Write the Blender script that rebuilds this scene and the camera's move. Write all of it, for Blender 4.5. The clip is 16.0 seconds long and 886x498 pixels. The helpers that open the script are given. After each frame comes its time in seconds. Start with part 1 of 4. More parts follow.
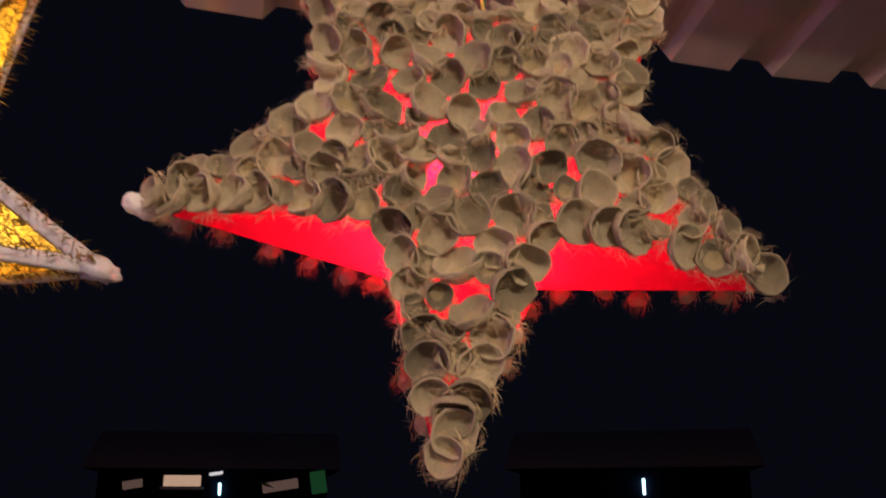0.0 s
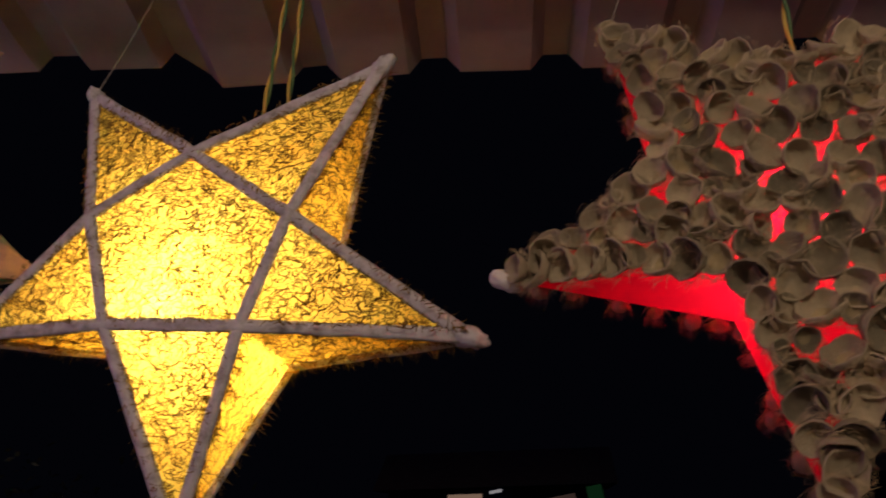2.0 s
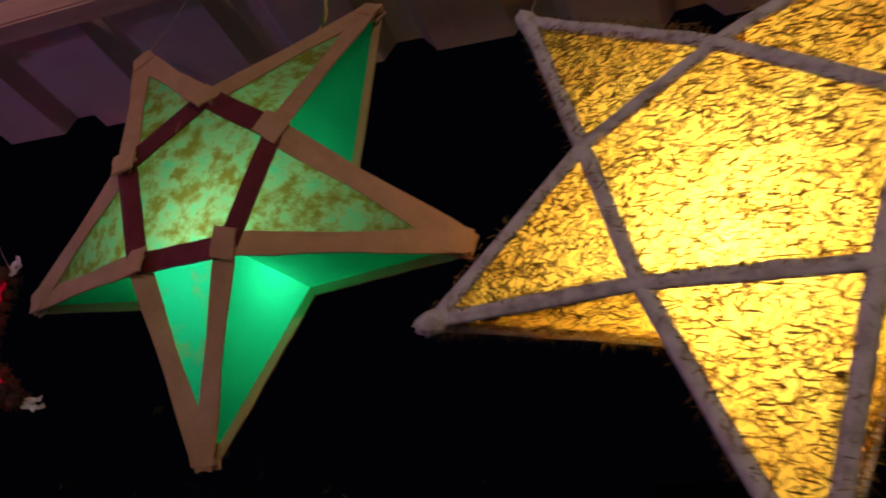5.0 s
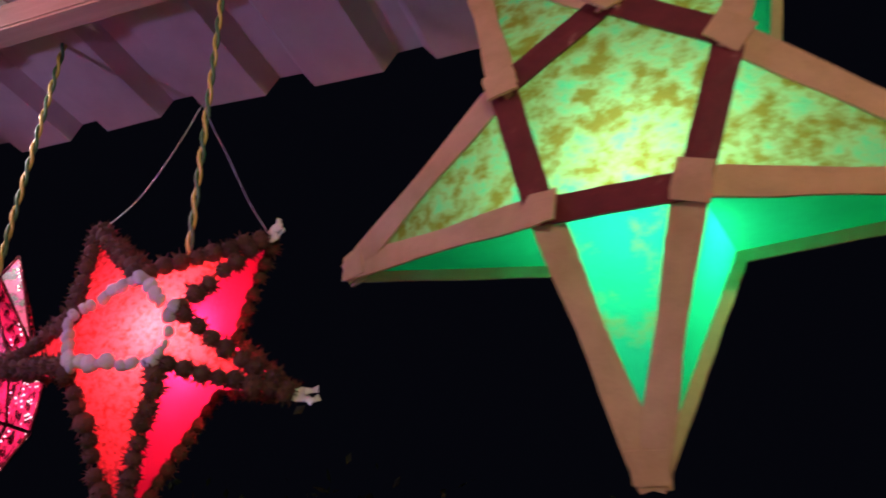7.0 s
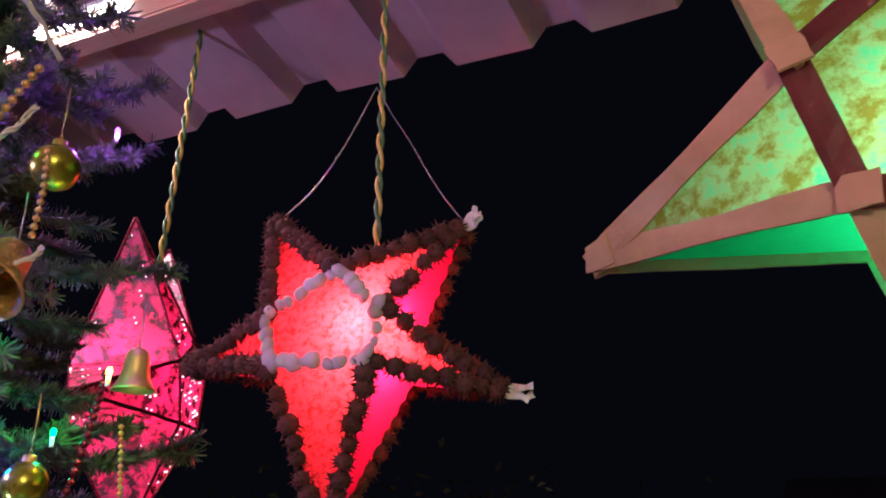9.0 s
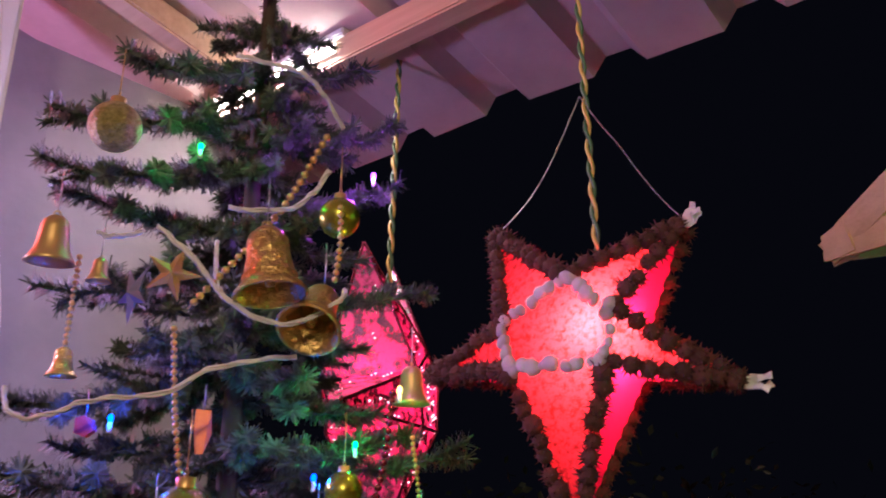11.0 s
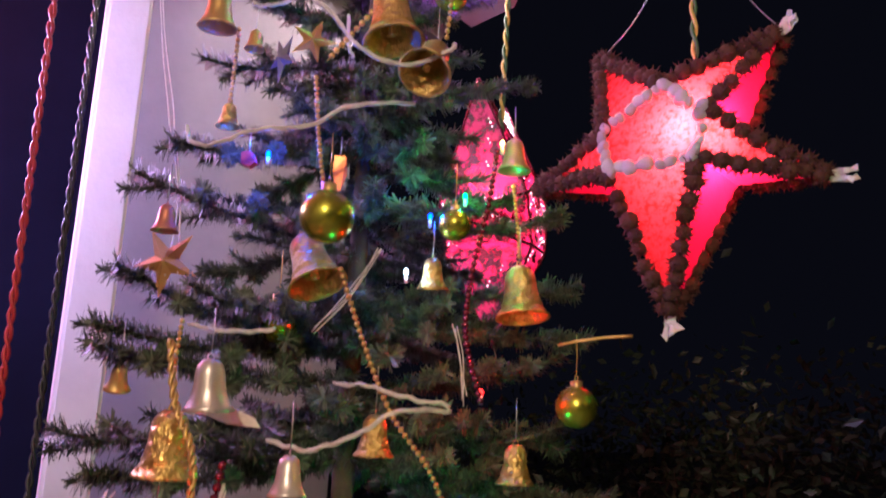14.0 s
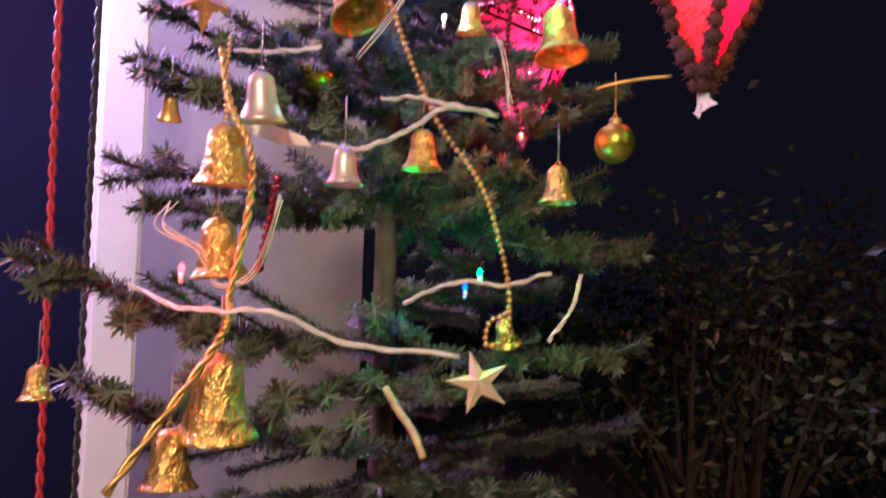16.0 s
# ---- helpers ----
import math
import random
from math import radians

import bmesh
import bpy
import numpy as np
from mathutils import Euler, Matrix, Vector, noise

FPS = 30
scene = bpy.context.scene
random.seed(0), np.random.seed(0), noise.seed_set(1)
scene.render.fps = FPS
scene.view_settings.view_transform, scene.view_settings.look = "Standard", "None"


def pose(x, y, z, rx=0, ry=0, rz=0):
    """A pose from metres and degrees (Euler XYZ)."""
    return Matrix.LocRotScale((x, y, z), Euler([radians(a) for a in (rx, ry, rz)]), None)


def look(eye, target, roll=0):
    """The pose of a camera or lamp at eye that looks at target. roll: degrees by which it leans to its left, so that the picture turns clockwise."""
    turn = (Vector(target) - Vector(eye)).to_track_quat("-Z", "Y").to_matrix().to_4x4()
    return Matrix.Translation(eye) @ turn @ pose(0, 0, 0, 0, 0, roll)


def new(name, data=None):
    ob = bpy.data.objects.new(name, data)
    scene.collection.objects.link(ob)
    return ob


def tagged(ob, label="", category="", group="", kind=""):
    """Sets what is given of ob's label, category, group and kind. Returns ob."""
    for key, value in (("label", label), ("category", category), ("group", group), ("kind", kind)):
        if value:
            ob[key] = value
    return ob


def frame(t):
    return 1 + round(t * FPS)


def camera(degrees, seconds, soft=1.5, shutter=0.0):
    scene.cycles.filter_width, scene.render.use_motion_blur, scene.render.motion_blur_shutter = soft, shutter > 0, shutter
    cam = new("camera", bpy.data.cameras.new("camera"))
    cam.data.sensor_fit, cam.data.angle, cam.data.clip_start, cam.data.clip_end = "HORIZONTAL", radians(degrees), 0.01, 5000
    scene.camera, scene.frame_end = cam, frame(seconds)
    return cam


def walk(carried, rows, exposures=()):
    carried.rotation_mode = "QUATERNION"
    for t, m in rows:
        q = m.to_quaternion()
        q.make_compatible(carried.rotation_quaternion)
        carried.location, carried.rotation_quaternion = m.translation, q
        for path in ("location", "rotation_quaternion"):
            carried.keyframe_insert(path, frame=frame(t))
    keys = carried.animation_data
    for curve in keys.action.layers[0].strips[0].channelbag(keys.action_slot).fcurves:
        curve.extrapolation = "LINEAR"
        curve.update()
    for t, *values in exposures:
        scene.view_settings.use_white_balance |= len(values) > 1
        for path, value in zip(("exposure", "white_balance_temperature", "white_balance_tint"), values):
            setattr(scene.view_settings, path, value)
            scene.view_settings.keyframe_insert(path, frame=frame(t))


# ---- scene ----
cam = camera(55.8, 16.0, 1.8, 0.5)
PATH = [
    (0, (-0.033, -0.003, 1.634), (-0.167, 1.902, 2.228), -0.1),
    (0.3, (-0.029, -0.044, 1.635), (-0.205, 1.848, 2.259), 0.3),
    (0.5, (-0.029, -0.063, 1.636), (-0.245, 1.819, 2.276), 0.4),
    (1, (-0.048, -0.088, 1.646), (-0.412, 1.767, 2.3), -0.1),
    (1.5, (-0.081, -0.098, 1.654), (-0.616, 1.716, 2.305), -0.7),
    (2, (-0.107, -0.1, 1.656), (-0.801, 1.666, 2.287), -1.6),
    (2.5, (-0.11, -0.121, 1.648), (-0.916, 1.609, 2.245), -2.2),
    (3, (-0.116, -0.14, 1.644), (-1.019, 1.558, 2.193), -2.3),
    (3.2, (-0.131, -0.15, 1.646), (-1.053, 1.54, 2.184), -2.4),
    (5.3, (-0.574, 0.034, 1.682), (-1.762, 1.465, 2.419), -0.8),
    (5.5, (-0.602, 0.04, 1.688), (-1.807, 1.449, 2.439), -0.7),
    (6, (-0.688, 0.02, 1.693), (-1.927, 1.389, 2.461), -0.1),
    (6.5, (-0.832, -0.021, 1.686), (-2.087, 1.334, 2.453), 1.1),
    (7, (-0.971, -0.045, 1.709), (-2.215, 1.343, 2.434), 1.4),
    (7.5, (-1.072, -0.088, 1.725), (-2.326, 1.302, 2.43), 1.2),
    (8, (-1.103, -0.116, 1.737), (-2.393, 1.247, 2.43), 1.0),
    (8.5, (-1.133, -0.141, 1.742), (-2.458, 1.197, 2.416), 1.1),
    (9, (-1.157, -0.144, 1.737), (-2.488, 1.187, 2.413), 1.2),
    (9.5, (-1.173, -0.153, 1.727), (-2.564, 1.124, 2.386), 2.1),
    (10, (-1.168, -0.182, 1.741), (-2.651, 0.981, 2.411), 1.5),
    (10.2, (-1.162, -0.191, 1.749), (-2.68, 0.921, 2.425), 1.0),
    (12.3, (-1.106, -0.269, 1.68), (-2.78, 0.648, 2.277), 0.6),
    (12.5, (-1.093, -0.266, 1.667), (-2.782, 0.628, 2.256), 0.8),
    (13, (-1.068, -0.264, 1.639), (-2.793, 0.581, 2.196), 1.3),
    (13.5, (-1.059, -0.257, 1.611), (-2.821, 0.547, 2.107), 1.8),
    (14, (-1.066, -0.25, 1.571), (-2.852, 0.537, 2.004), 2.5),
    (14.5, (-1.066, -0.258, 1.532), (-2.857, 0.542, 1.924), 2.8),
    (15, (-1.058, -0.263, 1.503), (-2.854, 0.562, 1.809), 2.6),
    (15.5, (-1.065, -0.268, 1.469), (-2.874, 0.556, 1.693), 2.0),
    (16, (-1.078, -0.265, 1.437), (-2.916, 0.511, 1.582), 1.4),
]


def aim(rows):
    return [(t, look(eye, target, roll)) for t, eye, target, roll in rows]


walk(cam, aim(PATH), [(0, 1.55), (0.5, 1.5), (1.0, 1.1), (1.6, 0.45), (2.5, -0.15), (3.2, -0.2), (5.5, -0.3), (6.2, 0.2), (7, 0.95), (8, 1.0), (9, 1.25), (10, 1.4), (12.5, 1.1), (13.5, 1.45), (14.5, 1.95), (15.5, 2.35), (16, 2.4)])

# ---- world and lights ----
world = bpy.data.worlds.new("night")
scene.world = world
world.use_nodes = True
wbg = world.node_tree.nodes["Background"]
wbg.inputs["Color"].default_value = (0.10, 0.11, 0.22, 1)
wbg.inputs["Strength"].default_value = 0.0075


def lamp(name, kind, place, watts, colour, size=0.03, target=None, size_y=None):
    data = bpy.data.lights.new(name, kind)
    data.energy, data.color = watts, colour
    if kind == "AREA":
        data.size = size
        if size_y:
            data.shape, data.size_y = "RECTANGLE", size_y
    else:
        data.shadow_soft_size = size
    ob = new(name, data)
    ob.matrix_world = look(place, target) if target else pose(*place)
    return ob


lamp("porch_bulb", "POINT", (0.55, -1.25, 2.54), 38.0, (1.0, 0.79, 0.58), 0.06)
lamp("tube_glow", "AREA", (-2.62, 0.275, 2.615), 2.4, (1.0, 0.78, 0.88), 0.36, (-2.60, 0.2, 0.0), 0.03)
lamp("violet_flood", "POINT", (-2.45, -0.66, 2.08), 12.5, (0.55, 0.40, 1.0), 0.05)
lamp("red_flood", "POINT", (-2.85, -1.05, 2.55), 11.5, (1.0, 0.10, 0.14), 0.05)

# ---- materials ----


def material(name):
    m = bpy.data.materials.new(name)
    m.use_nodes = True
    m.node_tree.nodes.clear()
    return m, m.node_tree.nodes, m.node_tree.links


def ramp(n, stops):
    r = n.new("ShaderNodeValToRGB")
    while len(r.color_ramp.elements) < len(stops):
        r.color_ramp.elements.new(0.5)
    for e, (p, c) in zip(r.color_ramp.elements, stops):
        e.position, e.color = p, (*c, 1)
    return r


def noise_tex(n, l, scale, detail=4.0, rough=0.6, stretch=None):
    t = n.new("ShaderNodeTexNoise")
    t.inputs["Scale"].default_value, t.inputs["Detail"].default_value, t.inputs["Roughness"].default_value = scale, detail, rough
    co = n.new("ShaderNodeTexCoord")
    if stretch:
        mp = n.new("ShaderNodeMapping")
        mp.inputs["Scale"].default_value = stretch
        l.new(co.outputs["Object"], mp.inputs["Vector"])
        l.new(mp.outputs["Vector"], t.inputs["Vector"])
    else:
        l.new(co.outputs["Object"], t.inputs["Vector"])
    return t


def bump(n, l, height, strength, distance):
    b = n.new("ShaderNodeBump")
    b.inputs["Strength"].default_value, b.inputs["Distance"].default_value = strength, distance
    l.new(height, b.inputs["Height"])
    return b


def solid(name, stops, scale=30, rough=0.7, metal=0.0, bump_scale=120, bump_by=0.3, distance=0.002, vary=0.0, stretch=None, spec=0.5):
    """A surface of one stuff: two scales of mottling and a fine relief."""
    m, n, l = material(name)
    out, b = n.new("ShaderNodeOutputMaterial"), n.new("ShaderNodeBsdfPrincipled")
    t = noise_tex(n, l, scale, 5.0, 0.65, stretch)
    r = ramp(n, stops)
    l.new(t.outputs["Fac"], r.inputs["Fac"])
    colour = r.outputs["Color"]
    if vary:
        info, geo = n.new("ShaderNodeObjectInfo"), n.new("ShaderNodeNewGeometry")
        add = n.new("ShaderNodeMath")
        add.operation = "ADD"
        l.new(info.outputs["Random"], add.inputs[0])
        l.new(geo.outputs["Random Per Island"], add.inputs[1])
        frac = n.new("ShaderNodeMath")
        frac.operation = "FRACT"
        l.new(add.outputs[0], frac.inputs[0])
        hsv = n.new("ShaderNodeHueSaturation")
        mr = n.new("ShaderNodeMapRange")
        mr.inputs["To Min"].default_value, mr.inputs["To Max"].default_value = 1 - vary, 1 + vary
        l.new(frac.outputs[0], mr.inputs["Value"])
        l.new(mr.outputs["Result"], hsv.inputs["Value"])
        l.new(colour, hsv.inputs["Color"])
        colour = hsv.outputs["Color"]
    l.new(colour, b.inputs["Base Color"])
    b.inputs["Roughness"].default_value, b.inputs["Metallic"].default_value = rough, metal
    b.inputs["Specular IOR Level"].default_value = spec
    if bump_by:
        t2 = noise_tex(n, l, bump_scale, 3.0)
        l.new(bump(n, l, t2.outputs["Fac"], bump_by, distance).outputs["Normal"], b.inputs["Normal"])
    l.new(b.outputs["BSDF"], out.inputs["Surface"])
    return m


def paper(name, thin, thick, scale, lo, hi, let=0.6, gloss=0.0, wrinkle=18, middle=None):
    """Thin sheet that a lamp shines through; thick patches let less through."""
    m, n, l = material(name)
    out = n.new("ShaderNodeOutputMaterial")
    t = noise_tex(n, l, scale, 8.0, 0.68)
    r = ramp(n, [(lo, thin), (hi, thick)] if middle is None else [(lo, thin), ((lo + hi) / 2, middle), (hi, thick)])
    l.new(t.outputs["Fac"], r.inputs["Fac"])
    tr, df, mx = n.new("ShaderNodeBsdfTranslucent"), n.new("ShaderNodeBsdfDiffuse"), n.new("ShaderNodeMixShader")
    mx.inputs["Fac"].default_value = let
    l.new(r.outputs["Color"], tr.inputs["Color"])
    l.new(r.outputs["Color"], df.inputs["Color"])
    t2 = noise_tex(n, l, wrinkle, 4.0)
    b = bump(n, l, t2.outputs["Fac"], 0.5, 0.006)
    l.new(b.outputs["Normal"], tr.inputs["Normal"])
    l.new(b.outputs["Normal"], df.inputs["Normal"])
    l.new(df.outputs["BSDF"], mx.inputs[1])
    l.new(tr.outputs["BSDF"], mx.inputs[2])
    last = mx.outputs["Shader"]
    if gloss:
        gl, m2 = n.new("ShaderNodeBsdfGlossy"), n.new("ShaderNodeMixShader")
        gl.inputs["Roughness"].default_value = 0.25
        l.new(b.outputs["Normal"], gl.inputs["Normal"])
        m2.inputs["Fac"].default_value = gloss
        l.new(last, m2.inputs[1])
        l.new(gl.outputs["BSDF"], m2.inputs[2])
        last = m2.outputs["Shader"]
    l.new(last, out.inputs["Surface"])
    return m


def glow(name, colour, strength):
    m, n, l = material(name)
    out, e = n.new("ShaderNodeOutputMaterial"), n.new("ShaderNodeEmission")
    e.inputs["Color"].default_value, e.inputs["Strength"].default_value = (*colour, 1), strength
    l.new(e.outputs["Emission"], out.inputs["Surface"])
    return m


ORANGE_PAPER = paper("orange_yellow_paper", (0.92, 0.58, 0.10), (0.80, 0.44, 0.06), 14, 0.35, 0.7, 0.7)
YELLOW_PAPER = paper("yellow_paper", (0.95, 0.70, 0.17), (0.85, 0.50, 0.09), 14, 0.35, 0.7, 0.72)
GREEN_PAPER = paper("green_paper", (0.02, 0.72, 0.38), (0.02, 0.60, 0.32), 10, 0.3, 0.7, 0.6)
MOTTLED_PAPER = paper("mottled_paper", (0.20, 0.72, 0.44), (0.42, 0.25, 0.05), 34, 0.35, 0.58, 0.55, wrinkle=55, middle=(0.56, 0.60, 0.30))
LIGHT_MOTTLE = paper("lightly_mottled_paper", (0.03, 0.70, 0.42), (0.34, 0.52, 0.22), 30, 0.52, 0.68, 0.55, wrinkle=55)
RED_PAPER = paper("red_paper", (0.80, 0.012, 0.065), (0.66, 0.010, 0.055), 12, 0.3, 0.7, 0.6)
PINK_PAPER = paper("pink_paper", (0.92, 0.025, 0.16), (0.82, 0.02, 0.13), 12, 0.3, 0.7, 0.6)
SPECKLED_RED = paper("speckled_red_paper", (0.92, 0.060, 0.095), (0.38, 0.02, 0.02), 130, 0.47, 0.62, 0.6)
FOIL_PINK = paper("pink_foil", (0.85, 0.05, 0.22), (0.16, 0.006, 0.03), 42, 0.48, 0.56, 0.45, gloss=0.28)
STICK_WRAP = solid("grey_white_wrapped_stick", [(0.3, (0.32, 0.29, 0.28)), (0.5, (0.60, 0.57, 0.60)), (0.75, (0.74, 0.71, 0.74))], 60, 0.85, bump_scale=150, bump_by=0.6)
TAN_TAPE = paper("tan_paper_tape", (0.78, 0.51, 0.34), (0.58, 0.36, 0.22), 14, 0.3, 0.7, 0.22, wrinkle=30)
MAROON_TAPE = solid("maroon_leaf_tape", [(0.3, (0.10, 0.015, 0.018)), (0.66, (0.17, 0.025, 0.03)), (0.78, (0.45, 0.22, 0.18))], 38, 0.45, bump_scale=60, bump_by=0.5)
STRAW = paper("dry_straw", (0.36, 0.23, 0.07), (0.12, 0.07, 0.02), 60, 0.4, 0.62, 0.07)
HUSK = solid("husk_shell", [(0.25, (0.27, 0.20, 0.12)), (0.5, (0.52, 0.42, 0.28)), (0.75, (0.80, 0.71, 0.53))], 48, 0.9, vary=0.38, bump_scale=190, bump_by=0.6, distance=0.004, stretch=(1, 1, 3))
HUSK_INSIDE = solid("husk_hollow", [(0.3, (0.13, 0.09, 0.055)), (0.5, (0.46, 0.37, 0.24)), (0.70, (0.86, 0.77, 0.58))], 48, 0.7, vary=0.55, bump_scale=200, bump_by=0.6, distance=0.004)
KERNEL = solid("pale_nut_kernel", [(0.3, (0.34, 0.25, 0.13)), (0.7, (0.58, 0.46, 0.27))], 60, 0.6, vary=0.25, bump_scale=110, bump_by=0.5)
FIBRE = solid("husk_fibre", [(0.3, (0.44, 0.32, 0.18)), (0.7, (0.72, 0.58, 0.38))], 40, 0.9, vary=0.3, bump_by=0)
POD = solid("spiky_seed_pod", [(0.3, (0.055, 0.018, 0.012)), (0.7, (0.11, 0.035, 0.025))], 80, 0.9, vary=0.35, bump_by=0)
SHELL_WHITE = solid("grey_white_sea_shell", [(0.3, (0.38, 0.31, 0.30)), (0.7, (0.64, 0.55, 0.54))], 90, 0.5, vary=0.2, bump_scale=200, bump_by=0.4)
WHITE_RAG = solid("white_crumpled_wrap", [(0.3, (0.62, 0.58, 0.52)), (0.7, (0.82, 0.79, 0.74))], 50, 0.8, bump_scale=120, bump_by=0.6)
WIRE_GREEN = solid("green_wire", [(0.3, (0.05, 0.13, 0.05)), (0.7, (0.09, 0.2, 0.08))], 60, 0.4, bump_by=0)
WIRE_YELLOW = solid("yellow_wire", [(0.3, (0.55, 0.40, 0.08)), (0.7, (0.70, 0.52, 0.14))], 60, 0.4, bump_by=0)
WIRE_RED = solid("red_cord", [(0.3, (0.42, 0.02, 0.035)), (0.7, (0.56, 0.05, 0.06))], 90, 0.5, bump_by=0)
WIRE_BLACK = solid("black_cord", [(0.3, (0.02, 0.02, 0.025)), (0.7, (0.05, 0.05, 0.06))], 90, 0.4, bump_by=0)
WIRE_TIE = solid("galvanised_tie_wire", [(0.3, (0.30, 0.30, 0.30)), (0.7, (0.45, 0.44, 0.43))], 90, 0.4, 0.8, bump_by=0)
WIRE_WHITE = solid("white_lamp_wire", [(0.3, (0.55, 0.51, 0.47)), (0.7, (0.76, 0.72, 0.68))], 60, 0.55, bump_scale=220, bump_by=0.5)
ROOF_METAL = solid("beige_roof_sheet", [(0.3, (0.42, 0.31, 0.29)), (0.55, (0.52, 0.39, 0.37)), (0.8, (0.60, 0.47, 0.45))], 5, 0.5, 0.0, bump_scale=40, bump_by=0.15)
BEAM_WOOD = solid("peach_painted_beam", [(0.3, (0.50, 0.32, 0.20)), (0.7, (0.64, 0.44, 0.29))], 7, 0.65, bump_scale=60, bump_by=0.3, stretch=(0.4, 6, 6))
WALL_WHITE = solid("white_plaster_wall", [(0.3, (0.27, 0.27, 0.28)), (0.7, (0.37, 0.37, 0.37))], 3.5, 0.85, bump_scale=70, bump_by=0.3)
# darker copy of the white plaster; the weaker light is in its colour
WALL_DIMMED = solid("dimmed_white_plaster", [(0.3, (0.17, 0.165, 0.165)), (0.7, (0.25, 0.24, 0.235))], 3.5, 0.85, bump_scale=70, bump_by=0.3)
POST_WHITE = solid("white_painted_post", [(0.3, (0.62, 0.60, 0.60)), (0.7, (0.73, 0.71, 0.71))], 8, 0.6, bump_scale=60, bump_by=0.4)
# near-black blue: the darkness of night is put into the base colour
NIGHT_DARK = solid("night_dark_blue", [(0.3, (0.002, 0.004, 0.014)), (0.7, (0.004, 0.007, 0.024))], 2.0, 0.9, bump_scale=30, bump_by=0.2, spec=0.12)
EARTH = solid("dark_earth", [(0.3, (0.17, 0.125, 0.105)), (0.7, (0.27, 0.205, 0.175))], 3.0, 0.95, bump_scale=14, bump_by=0.6, distance=0.02)
CONCRETE = solid("grey_concrete", [(0.3, (0.22, 0.21, 0.20)), (0.7, (0.32, 0.31, 0.29))], 4.0, 0.85, bump_scale=50, bump_by=0.3)
NEEDLE = solid("dark_green_needles", [(0.3, (0.044, 0.056, 0.036)), (0.7, (0.105, 0.12, 0.082))], 25, 0.5, vary=0.5, bump_by=0)
BARK = solid("brown_trunk_wrap", [(0.3, (0.04, 0.028, 0.018)), (0.7, (0.08, 0.055, 0.035))], 40, 0.9)
GOLD = solid("embossed_gold", [(0.3, (0.52, 0.34, 0.09)), (0.7, (0.76, 0.54, 0.20))], 60, 0.30, 0.85, bump_scale=110, bump_by=1.0, distance=0.006)
GOLD_SMOOTH = solid("smooth_gold", [(0.3, (0.55, 0.34, 0.12)), (0.7, (0.66, 0.44, 0.18))], 12, 0.38, 0.7, bump_scale=40, bump_by=0.1)
BALL_GREEN = solid("green_gold_glass", [(0.35, (0.22, 0.30, 0.03)), (0.65, (0.50, 0.42, 0.06))], 12, 0.27, 0.85, bump_by=0)
GLITTER = solid("gold_glitter", [(0.3, (0.22, 0.18, 0.05)), (0.7, (0.54, 0.45, 0.18))], 260, 0.45, 0.6, bump_scale=420, bump_by=1.0, distance=0.004)
SILVER = solid("silver_pink_bell", [(0.3, (0.50, 0.44, 0.42)), (0.7, (0.68, 0.62, 0.58))], 30, 0.35, 0.6, bump_scale=80, bump_by=0.2)
ROSE = solid("rose_bell", [(0.3, (0.40, 0.12, 0.10)), (0.7, (0.52, 0.20, 0.14))], 30, 0.4, 0.5, bump_by=0)
COPPER = solid("copper_star", [(0.3, (0.46, 0.22, 0.08)), (0.7, (0.60, 0.34, 0.14))], 30, 0.5, 0.45, bump_scale=200, bump_by=0.3)
PALE_GOLD = solid("pale_gold_star", [(0.3, (0.55, 0.45, 0.30)), (0.7, (0.70, 0.60, 0.44))], 30, 0.5, 0.3, bump_by=0)
PURPLE = solid("violet_foil_star", [(0.3, (0.26, 0.23, 0.34)), (0.7, (0.38, 0.34, 0.46))], 30, 0.3, 0.6, bump_by=0)
SEQUIN = solid("dark_sequin", [(0.3, (0.20, 0.03, 0.06)), (0.7, (0.34, 0.06, 0.10))], 30, 0.2, 0.8, bump_by=0)
LEAF = solid("dark_leaf", [(0.3, (0.035, 0.055, 0.03)), (0.7, (0.07, 0.095, 0.06))], 8, 0.35, vary=0.5, bump_by=0)
ORANGE_FOIL = solid("orange_red_foil", [(0.3, (0.62, 0.12, 0.03)), (0.7, (0.78, 0.24, 0.06))], 60, 0.3, 0.5, bump_by=0)
TUBE_GLOW = glow("lit_tube", (1.0, 0.93, 0.92), 14.0)
WINDOW_GLOW = glow("lit_far_window", (1.0, 0.62, 0.44), 0.16)
WINDOW_PALE = glow("lit_far_skylight", (0.9, 0.85, 0.9), 0.22)
WINDOW_DIM = glow("dim_far_window", (1.0, 0.60, 0.50), 0.03)
# glow standing in for green light that falls on a surface, no window
GREEN_LIT_SPOT = glow("green_lit_spot", (0.2, 1.0, 0.35), 0.012)
STUD = glow("lit_pin_hole", (1.0, 0.62, 0.72), 1.6)
LED_CYAN = glow("far_cyan_lamp", (0.55, 0.95, 1.0), 1.6)

# ---- mesh helpers ----


def link(name, verts, faces, mat, parent=None, label="", smooth=False):
    me = bpy.data.meshes.new(name)
    me.from_pydata([tuple(v) for v in verts], [], faces)
    me.update()
    if smooth:
        me.polygons.foreach_set("use_smooth", [True] * len(me.polygons))
    me.materials.append(mat)
    ob = new(name, me)
    ob.parent = parent
    if label:
        ob["label"] = label
    return ob


def part(name, bm, mat, parent=None, label="", smooth=False):
    me = bpy.data.meshes.new(name)
    bm.normal_update()
    bm.to_mesh(me)
    bm.free()
    if smooth:
        me.polygons.foreach_set("use_smooth", [True] * len(me.polygons))
    me.materials.append(mat)
    ob = new(name, me)
    ob.parent = parent
    if label:
        ob["label"] = label
    return ob


